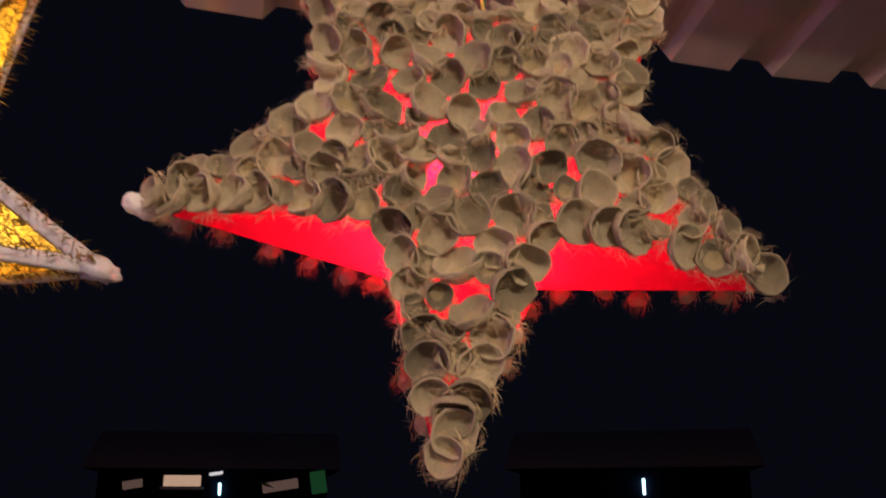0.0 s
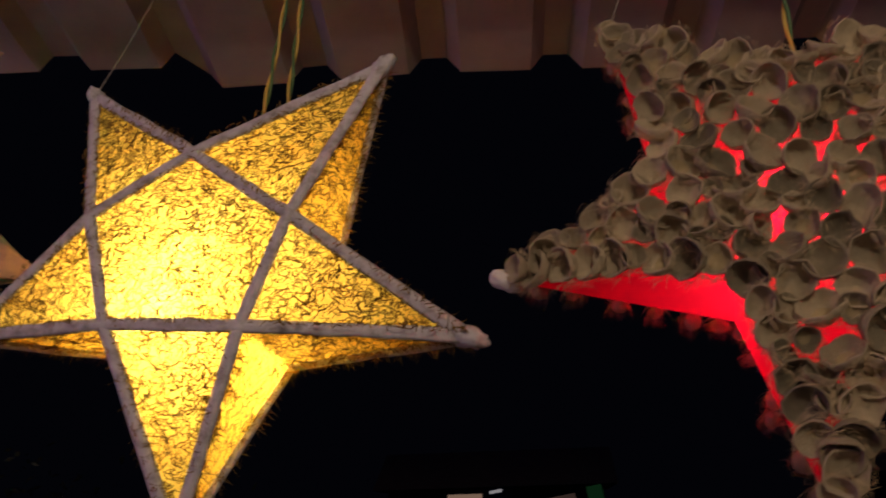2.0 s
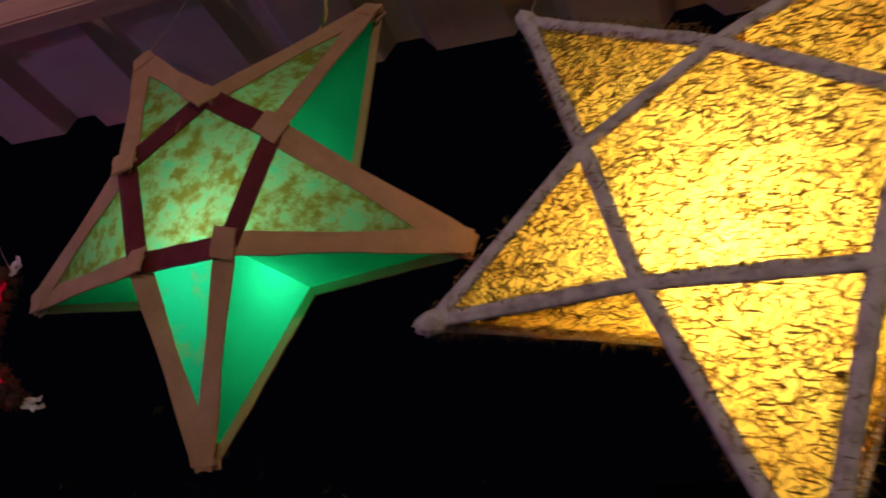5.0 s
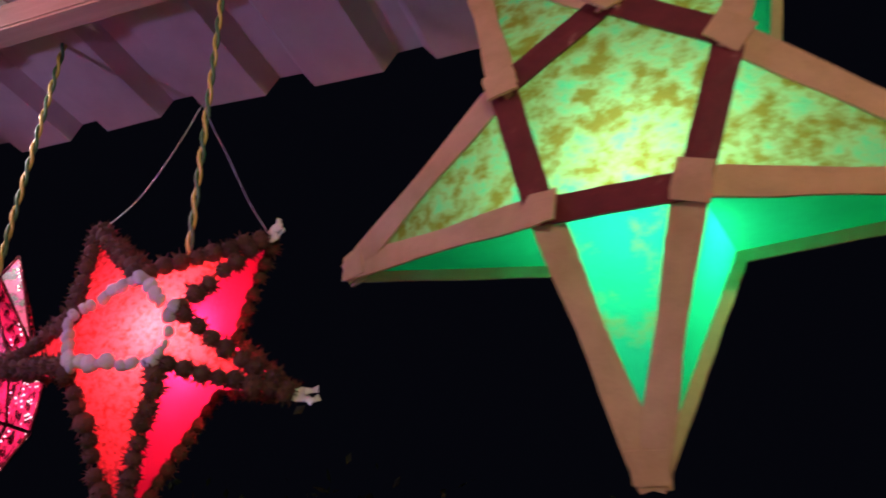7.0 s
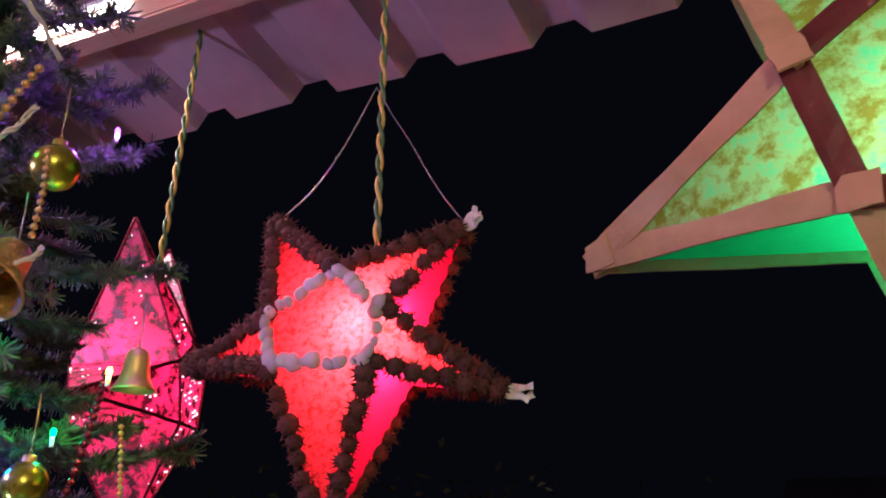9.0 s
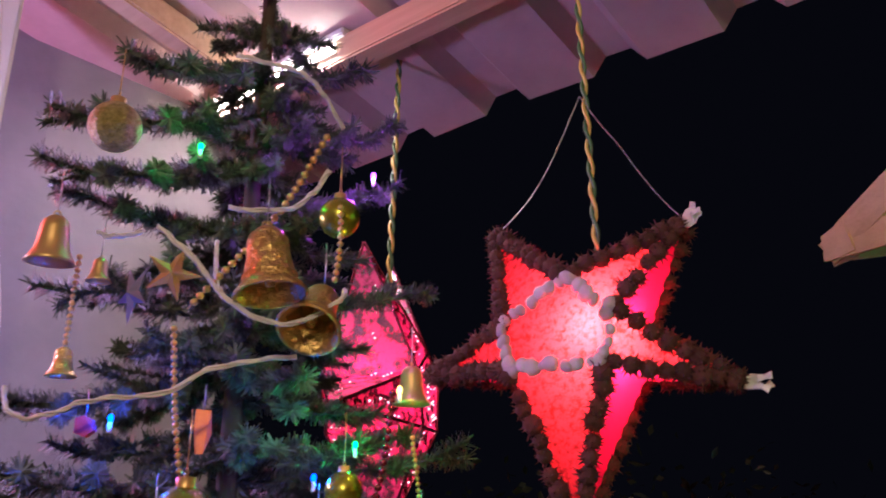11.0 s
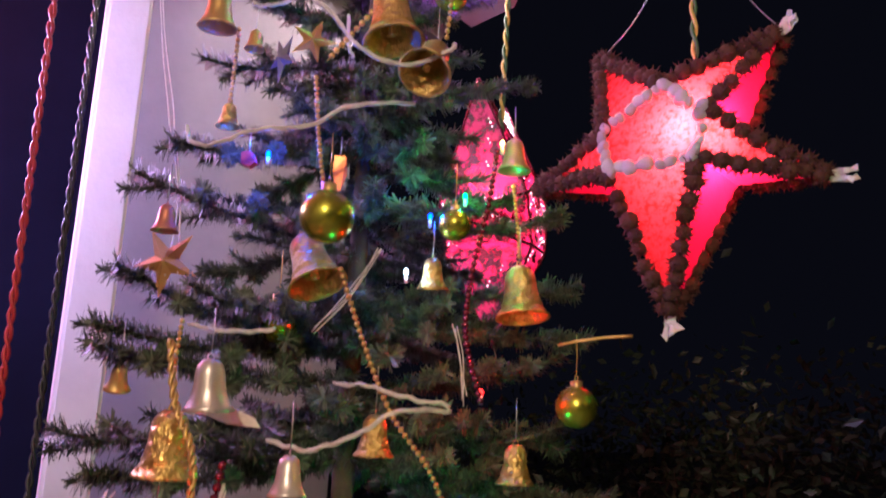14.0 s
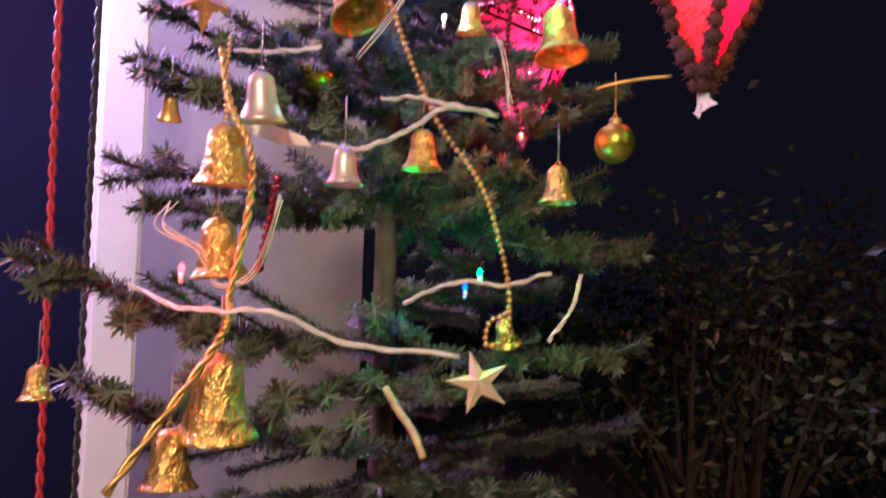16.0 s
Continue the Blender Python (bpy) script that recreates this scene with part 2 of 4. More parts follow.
def thing(name, m, label, category, group="", kind=""):
    ob = new(name)
    ob.empty_display_size = 0.05
    ob.matrix_world = m
    return tagged(ob, label, category, group, kind)


def curve_points(pts, steps=6):
    """A smooth line through the given places."""
    p = [Vector(q) for q in pts]
    if len(p) < 3:
        return [p[0].lerp(p[-1], i / steps) for i in range(steps + 1)]
    p = [p[0] * 2 - p[1]] + p + [p[-1] * 2 - p[-2]]
    out = []
    for i in range(1, len(p) - 2):
        a, b, c, d = p[i - 1:i + 3]
        for k in range(steps):
            t = k / steps
            out.append(0.5 * ((2 * b) + (c - a) * t + (2 * a - 5 * b + 4 * c - d) * t * t + (3 * b - a - 3 * c + d) * t ** 3))
    out.append(p[-2])
    return out


def tube_data(pts, radius, sides=6, verts=None, faces=None, flat=1.0, up=None):
    verts = [] if verts is None else verts
    faces = [] if faces is None else faces
    base, n = len(verts), len(pts)
    for i, q in enumerate(pts):
        d = (pts[min(i + 1, n - 1)] - pts[max(i - 1, 0)]).normalized()
        ref = Vector(up) if up else (Vector((0, 0, 1)) if abs(d.z) < 0.9 else Vector((1, 0, 0)))
        a = d.cross(ref).normalized()
        b = a.cross(d)
        r = radius(i / max(n - 1, 1)) if callable(radius) else radius
        for k in range(sides):
            w = 2 * math.pi * k / sides
            verts.append(q + a * (r * math.cos(w)) + b * (r * flat * math.sin(w)))
    for i in range(n - 1):
        for k in range(sides):
            k2 = (k + 1) % sides
            faces.append((base + i * sides + k, base + i * sides + k2, base + (i + 1) * sides + k2, base + (i + 1) * sides + k))
    faces.append(tuple(base + k for k in reversed(range(sides))))
    faces.append(tuple(base + (n - 1) * sides + k for k in range(sides)))
    return verts, faces


def tube(name, pts, radius, mat, parent=None, sides=6, label="", flat=1.0, up=None):
    v, f = tube_data([Vector(p) for p in pts], radius, sides, flat=flat, up=up)
    return link(name, v, f, mat, parent, label, True)


def box_bm(sx, sy, sz, centre=(0, 0, 0), bevel=0.0):
    bm = bmesh.new()
    bmesh.ops.create_cube(bm, size=1.0, matrix=Matrix.Translation(centre) @ Matrix.Diagonal((sx, sy, sz, 1)))
    if bevel:
        bmesh.ops.bevel(bm, geom=bm.edges[:], offset=bevel, segments=2, affect="EDGES")
    return bm


def lathe(profile, sides=20):
    """A turned shape from (radius, height) pairs, about z."""
    verts, faces = [], []
    for r, z in profile:
        for k in range(sides):
            w = 2 * math.pi * k / sides
            verts.append((r * math.cos(w), r * math.sin(w), z))
    for i in range(len(profile) - 1):
        for k in range(sides):
            k2 = (k + 1) % sides
            faces.append((i * sides + k, i * sides + k2, (i + 1) * sides + k2, (i + 1) * sides + k))
    return verts, faces


def twisted_cord(name, top, bottom, label, mats, radius=0.0028, turns=9, sway=0.0):
    """Two wires wound round each other from top to bottom."""
    a, b = Vector(top), Vector(bottom)
    cord = thing(name, Matrix.Translation(b), label, "cord", "lantern cords")
    n = turns * 8
    d = (a - b).normalized()
    x = d.cross(Vector((0, 1, 0.3))).normalized()
    y = x.cross(d)
    for s, mat in enumerate(mats):
        pts = []
        for i in range(n + 1):
            t = i / n
            w = 2 * math.pi * turns * t + math.pi * s * 2 / len(mats)
            c = (a - b) * t + x * (sway * math.sin(math.pi * t))
            pts.append(c + (x * math.cos(w) + y * math.sin(w)) * radius * 1.15)
        v, f = tube_data(pts, radius, 6)
        link("wire", v, f, mat, cord, "", True)
    return cord

# ---- the place ----
ROOF = pose(-2.2, 0.808, 2.600, 0, 0, 18.5)      # eave line along local x, the house towards -y
RISE = 0.19


def roof_sheet():
    """Trapezoidal roof sheets; the eave edge is at local y = 0."""
    period, verts, faces = 0.262, [], []
    xs = []
    s = -0.432 - 9 * period
    while s < 4.6:
        xs += [(s, 0.0), (s + 0.150, 0.0), (s + 0.178, 0.036), (s + 0.232, 0.036)]
        s += period
    ys = [0.0 - 0.2 * k for k in range(18)]
    for lift in (0.0, 0.0015):
        for y in ys:
            for x, h in xs:
                over = 0.072 if 1.1 < x < 2.6 else 0.03 if x >= 2.6 else 0.0      # the middle sheets reach further out
                ragged = over + 0.006 * math.sin(7.1 * x) if y == 0 else 0.0
                verts.append((x, y + ragged, h - (y + ragged) * RISE + lift))
    n, rows = len(xs), len(ys)
    for side in range(2):
        for j in range(rows - 1):
            for i in range(n - 1):
                a = side * n * rows + j * n + i
                q = (a, a + 1, a + n + 1, a + n)
                faces.append(q if side == 0 else q[::-1])
    for i in range(n - 1):
        faces.append((i, n * rows + i, n * rows + i + 1, i + 1))
    ob = link("ceiling", verts, faces, ROOF_METAL)
    ob.matrix_world = ROOF
    return tagged(ob, "beige corrugated metal roof sheets seen from below", "roof", kind="structure")


roof_sheet()


def beam(name, y, z, width, height, label):
    bm = box_bm(7.0, width, height, (1.2, 0, 0), 0.004)
    ob = part(name, bm, BEAM_WOOD)
    ob.matrix_world = ROOF @ pose(0, y, z)
    return tagged(ob, label, "beam", kind="structure")


beam("beam_1", -0.335, 0.031, 0.050, 0.058, "peach painted wooden beam under the roof sheets")
beam("beam_2", -1.45, 0.24, 0.050, 0.058, "peach painted wooden beam under the roof sheets")


def rafter():
    bm = box_bm(0.05, 1.6, 0.055, (0, 0, 0), 0.004)
    ob = part("rafter", bm, BEAM_WOOD)
    ob.matrix_world = ROOF @ pose(-0.62, -1.17, 0.185, -math.degrees(math.atan(RISE)), 0, 0)
    return tagged(ob, "peach painted wooden rafter running inwards from the beam", "rafter", kind="structure")


rafter()


def flat_wall(name, a, b, z0, z1, thick, mat, label, category="wall"):
    a, b = Vector((*a, 0)), Vector((*b, 0))
    d = b - a
    bm = box_bm(d.length, thick, z1 - z0, (d.length / 2, 0, (z0 + z1) / 2), 0.003)
    ob = part(name, bm, mat)
    ob.matrix_world = Matrix.Translation(a) @ Matrix.Rotation(math.atan2(d.y, d.x), 4, "Z")
    return tagged(ob, label, category, kind="structure")


# ground and house
gm = box_bm(240, 240, 0.2, (0, 0, -0.14))
tagged(part("ground", gm, EARTH), "dark bare earth yard at night", "ground", kind="structure")
gm = box_bm(6.4, 3.4, 0.06, (1.1, -1.7, 0.0), 0.005)
fl = part("floor", gm, CONCRETE)
fl.matrix_world = ROOF @ pose(0, 0.1, -2.6)
tagged(fl, "grey concrete porch floor", "floor", kind="structure")
# white panel that gets less light than the post, so coloured darker
flat_wall("wall_west", (-2.93, -0.20), (-2.93, 0.305), -0.03, 2.80, 0.08, WALL_DIMMED, "grey plaster wall panel behind the tree")
# added backdrop closing the open side left of the post, coloured as darkness
flat_wall("backdrop_far_west", (-3.30, -2.95), (-3.30, -0.20), -0.03, 3.05, 0.1, NIGHT_DARK, "dark blue unlit wall")
flat_wall("wall_south", (-4.55, -3.15), (3.6, -2.0), -0.03, 3.4, 0.1, WALL_WHITE, "white plaster house wall")


def post():
    bm = box_bm(0.085, 0.077, 2.78, (0, 0, 1.36), 0.006)
    ob = part("post", bm, POST_WHITE)
    ob.matrix_world = pose(-2.64, -0.226, 0, 0, 0, 3)
    return tagged(ob, "white painted wooden porch post", "post", kind="structure")


post()

# lit tube under the roof
tube_lamp = thing("tube_lamp", Matrix.Translation((-2.64, 0.288, 2.648)), "lit white fluorescent tube in a slim batten", "lamp")
tube("glass_tube", [(0.19, 0.0636, -0.012), (-0.19, -0.0636, -0.012)], 0.012, TUBE_GLOW, tube_lamp, 10, "glowing white tube")
bt = part("batten", box_bm(0.46, 0.032, 0.016, (0, 0, 0.012), 0.003), POST_WHITE, tube_lamp)
bt.rotation_euler = (0, 0, radians(18))

# ---- star lanterns ----
LINES = [("TL", "cT", "cR", "R"), ("TR", "cT", "cL", "L"), ("L", "cBL", "cBR", "R"), ("TL", "cL", "cBL", "B"), ("TR", "cR", "cBR", "B")]
ARMS = [("TL", "cL", "cT"), ("TR", "cT", "cR"), ("R", "cR", "cBR"), ("B", "cBR", "cBL"), ("L", "cBL", "cL")]
RING = ("cT", "cR", "cBR", "cBL", "cL")


class Star:
    """A hollow five-armed lantern: two star faces that meet at the tips and stand apart at the inner corners."""

    def __init__(self, name, place, yaw, tilt, tips, inner, front, back, label, spread=1.0, shift=(0.0, 0.0)):
        self.ob = thing(name, pose(*place, -tilt, 0, yaw), label, "star lantern", "star lanterns")
        self.f = {k: Vector((p[0], -(p[2] if len(p) > 2 else 0.0), p[1])) for k, p in tips.items()}
        self.b = dict(self.f)
        for k, (x, z, *out) in inner.items():
            self.f[k] = Vector((x, -(out[0] if out else front), z))
            self.b[k] = Vector((x * spread + shift[0], back, (z + 0.09) * spread - 0.09 + shift[1]))

    def panel(self, name, pts, mat, label=""):
        """One sheet, a little hollow between its edges."""
        c = sum(pts, Vector()) / len(pts)
        n = 7
        verts, faces, seen = [], [], {}
        nor = (pts[1] - pts[0]).cross(pts[2] - pts[0]).normalized()
        tris = [(pts[0], pts[1], pts[2])] if len(pts) == 3 else [(c, pts[i], pts[(i + 1) % len(pts)]) for i in range(len(pts))]

        def vert(p, sag):
            key = (round(p.x, 5), round(p.y, 5), round(p.z, 5))
            if key not in seen:
                seen[key] = len(verts)
                w = noise.noise(p * 22 + Vector((pts[0].x * 9, 3, 1)))
                verts.append(p + nor * (w * 0.0022 * sag))
            return seen[key]
        for a, b, d in tris:
            grid = {}
            for i in range(n + 1):
                for j in range(n + 1 - i):
                    u, v = i / n, j / n
                    edge = min(u, v, 1 - u - v) * 3 if len(pts) == 3 else min(1 - (u + v), 1.0) * 2
                    grid[i, j] = vert(a * (1 - u - v) + b * u + d * v, min(1.0, edge * 2))
            for i in range(n):
                for j in range(n - i):
                    faces.append((grid[i, j], grid[i + 1, j], grid[i, j + 1]))
                    if j < n - i - 1:
                        faces.append((grid[i + 1, j], grid[i + 1, j + 1], grid[i, j + 1]))
        return link(name, verts, faces, mat, self.ob, label, True)

    def skin(self, centre_mat, arm_mat, side_mat, back_mat, words):
        self.panel("front_panel", [self.f[k] for k in RING], centre_mat, words[0])
        for tip, a, b in ARMS:
            self.panel("arm_panel", [self.f[tip], self.f[a], self.f[b]], arm_mat[tip] if isinstance(arm_mat, dict) else arm_mat, words[1])
            for k in (a, b):
                self.panel("side_panel", [self.f[tip], self.f[k], self.b[k]], side_mat, words[2])
            self.panel("back_panel", [self.b[tip], self.b[b], self.b[a]], back_mat)
        self.panel("back_panel", [self.b[k] for k in reversed(RING)], back_mat)

    def sticks(self, radius, mat, name="stick", flat=0.75, lift=0.003):
        for face, sign in ((self.f, -1), (self.b, 1)):
            for line in LINES:
                pts = [face[k] + Vector((0, sign * lift, 0)) for k in line]
                d0, d1 = (pts[0] - pts[1]).normalized(), (pts[-1] - pts[-2]).normalized()
                pts[0], pts[-1] = pts[0] + d0 * 0.006, pts[-1] + d1 * 0.006
                fine = []
                for i in range(3):
                    for s in range(8):
                        q = pts[i].lerp(pts[i + 1], s / 8)
                        fine.append(q + Vector((0, 0, 0.0016 * noise.noise(q * 40))))
                fine.append(pts[-1])
                tube(name, fine, lambda t: radius * (0.92 + 0.16 * noise.noise(Vector((t * 14, radius * 900, line.index("B") if "B" in line else 5)))), mat, self.ob, 8, flat=flat, up=(0, 1, 0))

    def lit(self, watts, colour, at=(0, 0, 0), size=0.022):
        """The bulb inside."""
        place = self.ob.matrix_world @ Vector(at)
        lamp("lantern_bulb", "POINT", place, watts, colour, size)


def inside(tri, rng):
    a, b = rng.random(), rng.random()
    if a + b > 1:
        a, b = 1 - a, 1 - b
    p, q, r = tri
    return p + (q - p) * a + (r - p) * b


def area(tri):
    return (tri[1] - tri[0]).cross(tri[2] - tri[0]).length / 2


def star_tris(star, face):
    d = star.f if face == "front" else star.b
    c = sum((d[k] for k in RING), Vector()) / 5
    tris = [(d[t], d[a], d[b]) for t, a, b in ARMS] + [(c, d[RING[i]], d[RING[(i + 1) % 5]]) for i in range(5)]
    return tris


def side_tris(star):
    return [(star.f[t], star.f[k], star.b[k]) for t, a, b in ARMS for k in (a, b)]


def scatter_straw(star, name, tris, count, out, seed, length=(0.005, 0.0135), stand=0.15):
    """Chopped straw stuck flat on the sheets."""
    rng = random.Random(seed)
    weights = [area(t) for t in tris]
    verts, faces = [], []
    for _ in range(count):
        t = rng.choices(tris, weights)[0]
        p = inside(t, rng)
        n = (t[1] - t[0]).cross(t[2] - t[0]).normalized()
        if n.dot(out(p)) < 0:
            n = -n
        e = (t[1] - t[0]).normalized()
        w = rng.uniform(0, math.pi)
        d = e * math.cos(w) + n.cross(e) * math.sin(w)
        d = (d + n * rng.uniform(-0.3, 1.0) * stand).normalized()
        s = d.cross(n).normalized()
        ln, wd = rng.uniform(*length) / 2, rng.uniform(0.00036, 0.00066)
        c = p + n * rng.uniform(0.002, 0.006)
        b = len(verts)
        for k, along in ((-1, -ln), (1, ln)):
            m = c + d * along
            verts += [m - s * wd, m + s * wd, m + n * wd * 1.4]
        faces += [(b, b + 1, b + 4, b + 3), (b + 1, b + 2, b + 5, b + 4), (b + 2, b, b + 3, b + 5), (b, b + 2, b + 1), (b + 3, b + 4, b + 5)]
    ob = link(name, verts, faces, STRAW, star.ob, "short dry straw pieces")
    ob["kind"] = "stuff"
    return ob


# yellow straw star
yellow = Star("yellow_star_lantern", (-0.703, 0.675, 2.036), 8.6, 7.1,
              {"TL": (-0.213, 0.196, -0.014), "TR": (0.207, 0.153, 0.013), "R": (0.306, -0.194, -0.004), "B": (0.003, -0.389), "L": (-0.288, -0.158, 0.026)},
              {"cT": (-0.012, 0.042, 0.047), "cR": (0.122, -0.061, 0.056), "cBR": (0.075, -0.183, 0.050), "cBL": (-0.092, -0.165, 0.043), "cL": (-0.132, -0.030, 0.050)},
              0.048, 0.085, "glowing yellow star lantern covered with chopped straw, hanging")
yellow.skin(YELLOW_PAPER, YELLOW_PAPER, ORANGE_PAPER, ORANGE_PAPER, ("", "", ""))
yellow.sticks(0.0086, STICK_WRAP, flat=0.5)
yellow.lit(3.4, (1.0, 0.93, 0.50), (-0.02, 0.035, -0.13))
scatter_straw(yellow, "straw", star_tris(yellow, "front"), 7600, lambda p: Vector((0, -1, 0)), 3)
scatter_straw(yellow, "straw", side_tris(yellow), 5200, lambda p: Vector((p.x, 0, p.z + 0.09)), 4, stand=0.95)


def fringe(star, count, seed):
    """Straw ends that stick out along the rear edges."""
    rng = random.Random(seed)
    verts, faces = [], []
    for _ in range(count):
        tip, a, b = rng.choice(ARMS)
        k = rng.choice((a, b))
        t = rng.random() ** 0.8
        face = star.b if rng.random() < 0.6 else star.f
        p = face[k].lerp(face[tip], t)
        if face is star.f:
            p = p + Vector((0, 0.008, 0))
        o = Vector((p.x, 0, p.z + 0.09)).normalized()
        d = (o * rng.uniform(0.2, 0.9) + Vector((rng.uniform(-0.7, 0.7), rng.uniform(-0.5, 0.6), rng.uniform(-0.7, 0.5)))).normalized()
        ln, w = rng.uniform(0.007, 0.023), rng.uniform(0.0006, 0.0011)
        s = d.cross(Vector((0.3, 1, 0.2))).normalized() * w
        n = s.cross(d).normalized() * w
        i = len(verts)
        verts += [p - s, p + s, p + n, p + d * ln]
        faces += [(i, i + 1, i + 3), (i + 1, i + 2, i + 3), (i + 2, i, i + 3)]
    ob = link("straw_fringe", verts, faces, STRAW, star.ob, "loose straw ends")
    ob["kind"] = "stuff"


fringe(yellow, 6500, 8)
scatter_straw(yellow, "straw", [tuple(yellow.f[q] + Vector((0.004 * j, -0.0125, 0.006 * j)) for q, j in ((line[i], 0), (line[i + 1], 0), (line[i + 1], 1))) for line in LINES for i in range(3)], 420, lambda p: Vector((0, -1, 0)), 6, (0.004, 0.009), 0.3)


def wrap_tip(star, key, mat, size=0.012, seed=1):
    """Crumpled binding round a tip."""
    rng = random.Random(seed)
    p = star.f[key]
    d = Vector((p.x, 0, p.z + 0.1)).normalized()
    bm = bmesh.new()
    bmesh.ops.create_icosphere(bm, subdivisions=3, radius=1.0)
    q = d.to_track_quat("Z", "Y").to_matrix()
    for v in bm.verts:
        w = v.co.normalized()
        r = 1 + 0.35 * noise.noise(w * 2.6 + Vector((seed, 0, 0)))
        v.co = p + q @ Vector((w.x * size * r, w.y * size * r, w.z * size * 1.9 * r))
    part("tip_wrap", bm, mat, star.ob, "crumpled tip binding", True)


for i, k in enumerate(("TL", "TR", "R", "B", "L")):
    wrap_tip(yellow, k, STICK_WRAP, 0.0115, i + 3)


# green star with paper tape
green = Star("green_star_lantern", (-1.317, 0.613, 2.18), 17.9, 6.1,
             {"TL": (-0.163, 0.164, 0.036), "TR": (0.160, 0.217, -0.03), "R": (0.318, -0.194, 0.017), "B": (0.004, -0.402, -0.012), "L": (-0.306, -0.172, -0.015)},
             {"cT": (0.001, 0.021, 0.086), "cR": (0.105, -0.048, 0.086), "cBR": (0.065, -0.191, 0.088), "cBL": (-0.065, -0.187, 0.073), "cL": (-0.100, -0.054, 0.086)},
             0.080, 0.060, "glowing green star lantern edged with tan paper tape, hanging", 1.06, (0.014, 0.018))
green.skin(MOTTLED_PAPER, {"TL": MOTTLED_PAPER, "TR": MOTTLED_PAPER, "R": MOTTLED_PAPER, "L": MOTTLED_PAPER, "B": LIGHT_MOTTLE}, GREEN_PAPER, GREEN_PAPER, ("brown-mottled green paper", "brown-mottled green paper", "plain bright green paper"))
green.lit(0.74, (0.52, 1.0, 0.70), (0.02, 0.0, -0.155), 0.03)


def ribbon(name, pts, width, mat, parent, up, thick=0.0025, label="", wave=0.0012):
    """A flat strip of tape along a line."""
    verts, faces = [], []
    up = Vector(up)
    n = len(pts)
    for i, q in enumerate(pts):
        d = (pts[min(i + 1, n - 1)] - pts[max(i - 1, 0)]).normalized()
        s = d.cross(up).normalized()
        w = (width(i / (n - 1)) if callable(width) else width) / 2
        u = s.cross(d).normalized()
        j = wave * noise.noise(q * 35)
        verts += [q - s * (w + j) - u * thick, q - s * (w + j), q - s * w * 0.5 + u * (thick * 0.25 + j), q + s * w * 0.5 + u * (thick * 0.25 - j), q + s * (w - j), q + s * (w - j) - u * thick]
    for i in range(n - 1):
        for k in range(6):
            k2 = (k + 1) % 6
            faces.append((i * 6 + k, (i + 1) * 6 + k, (i + 1) * 6 + k2, i * 6 + k2))
    faces += [tuple(range(6)), tuple((n - 1) * 6 + k for k in reversed(range(6)))]
    return link(name, verts, faces, mat, parent, label, False)


def steps(a, b, n=9):
    return [a.lerp(b, i / n) for i in range(n + 1)]


for tip, a, b in ARMS:
    for k in (a, b):
        over = (green.f[k] - green.f[tip]).normalized()
        p0, p1 = green.f[tip] - over * 0.004, green.f[k] + over * 0.004
        inward = ((green.f[a] + green.f[b]) / 2 - green.f[k]).normalized() * 0.002
        ribbon("tape", [q + Vector((0, -0.005, 0)) + inward for q in steps(p0, p1)], lambda t: 0.0265 + 0.003 * math.sin(9 * t), TAN_TAPE, green.ob, (0, -1, 0))
        p0, p1 = green.b[tip], green.b[k]
        ribbon("tape", [q + Vector((0, 0.004, 0)) for q in steps(p0, p1)], 0.022, TAN_TAPE, green.ob, (0, 1, 0))
for tip, a, b in ARMS:
    for k in (a, b)[:1]:
        d = (green.f[k] - green.f[tip]).normalized()
        ribbon("tape_patch", [green.f[k] + d * (0.0085 * j - 0.017) + Vector((0, -0.0105, 0)) for j in range(5)], lambda t: 0.031 + 0.002 * math.sin(6 * t), TAN_TAPE, green.ob, (0, -1, 0))
for i in range(5):
    a, b = green.f[RING[i]], green.f[RING[(i + 1) % 5]]
    ribbon("band", [q + Vector((0, -0.004, 0)) for q in steps(a, b)], 0.027, MAROON_TAPE, green.ob, (0, -1, 0), label="dark maroon strip")
for i, (tip, a, b) in enumerate(ARMS):
    d = (green.f[tip] - (green.f[a] + green.f[b]) / 2).normalized()
    ribbon("tip_tape", [green.f[tip] + d * (0.007 * j - 0.026) + Vector((0, -0.008, 0)) for j in range(5)], lambda t: 0.034 - 0.006 * t, TAN_TAPE, green.ob, (0, -1, 0))
    ribbon("tip_tape", [green.f[tip] + d * (0.007 * j - 0.026) + Vector((0, 0.008, 0)) for j in range(5)], lambda t: 0.034 - 0.006 * t, TAN_TAPE, green.ob, (0, 1, 0))

# red star with nut husks
husk = Star("husk_star_lantern", (-0.095, 0.661, 1.846), 5.3, 9.5,
            {"TL": (-0.125, 0.318, -0.005), "TR": (0.229, 0.279), "R": (0.286, -0.042), "B": (0.013, -0.194), "L": (-0.240, 0.034)},
            {"cT": (0.033, 0.213), "cR": (0.176, 0.113), "cBR": (0.105, -0.004), "cBL": (-0.034, 0.006), "cL": (-0.085, 0.121)},
            0.026, 0.085, "red glowing star lantern covered with halved nut husks")
husk.skin(RED_PAPER, RED_PAPER, RED_PAPER, RED_PAPER, ("", "", ""))
husk.lit(1.15, (1.0, 0.42, 0.36), (0.03, 0.02, 0.07))


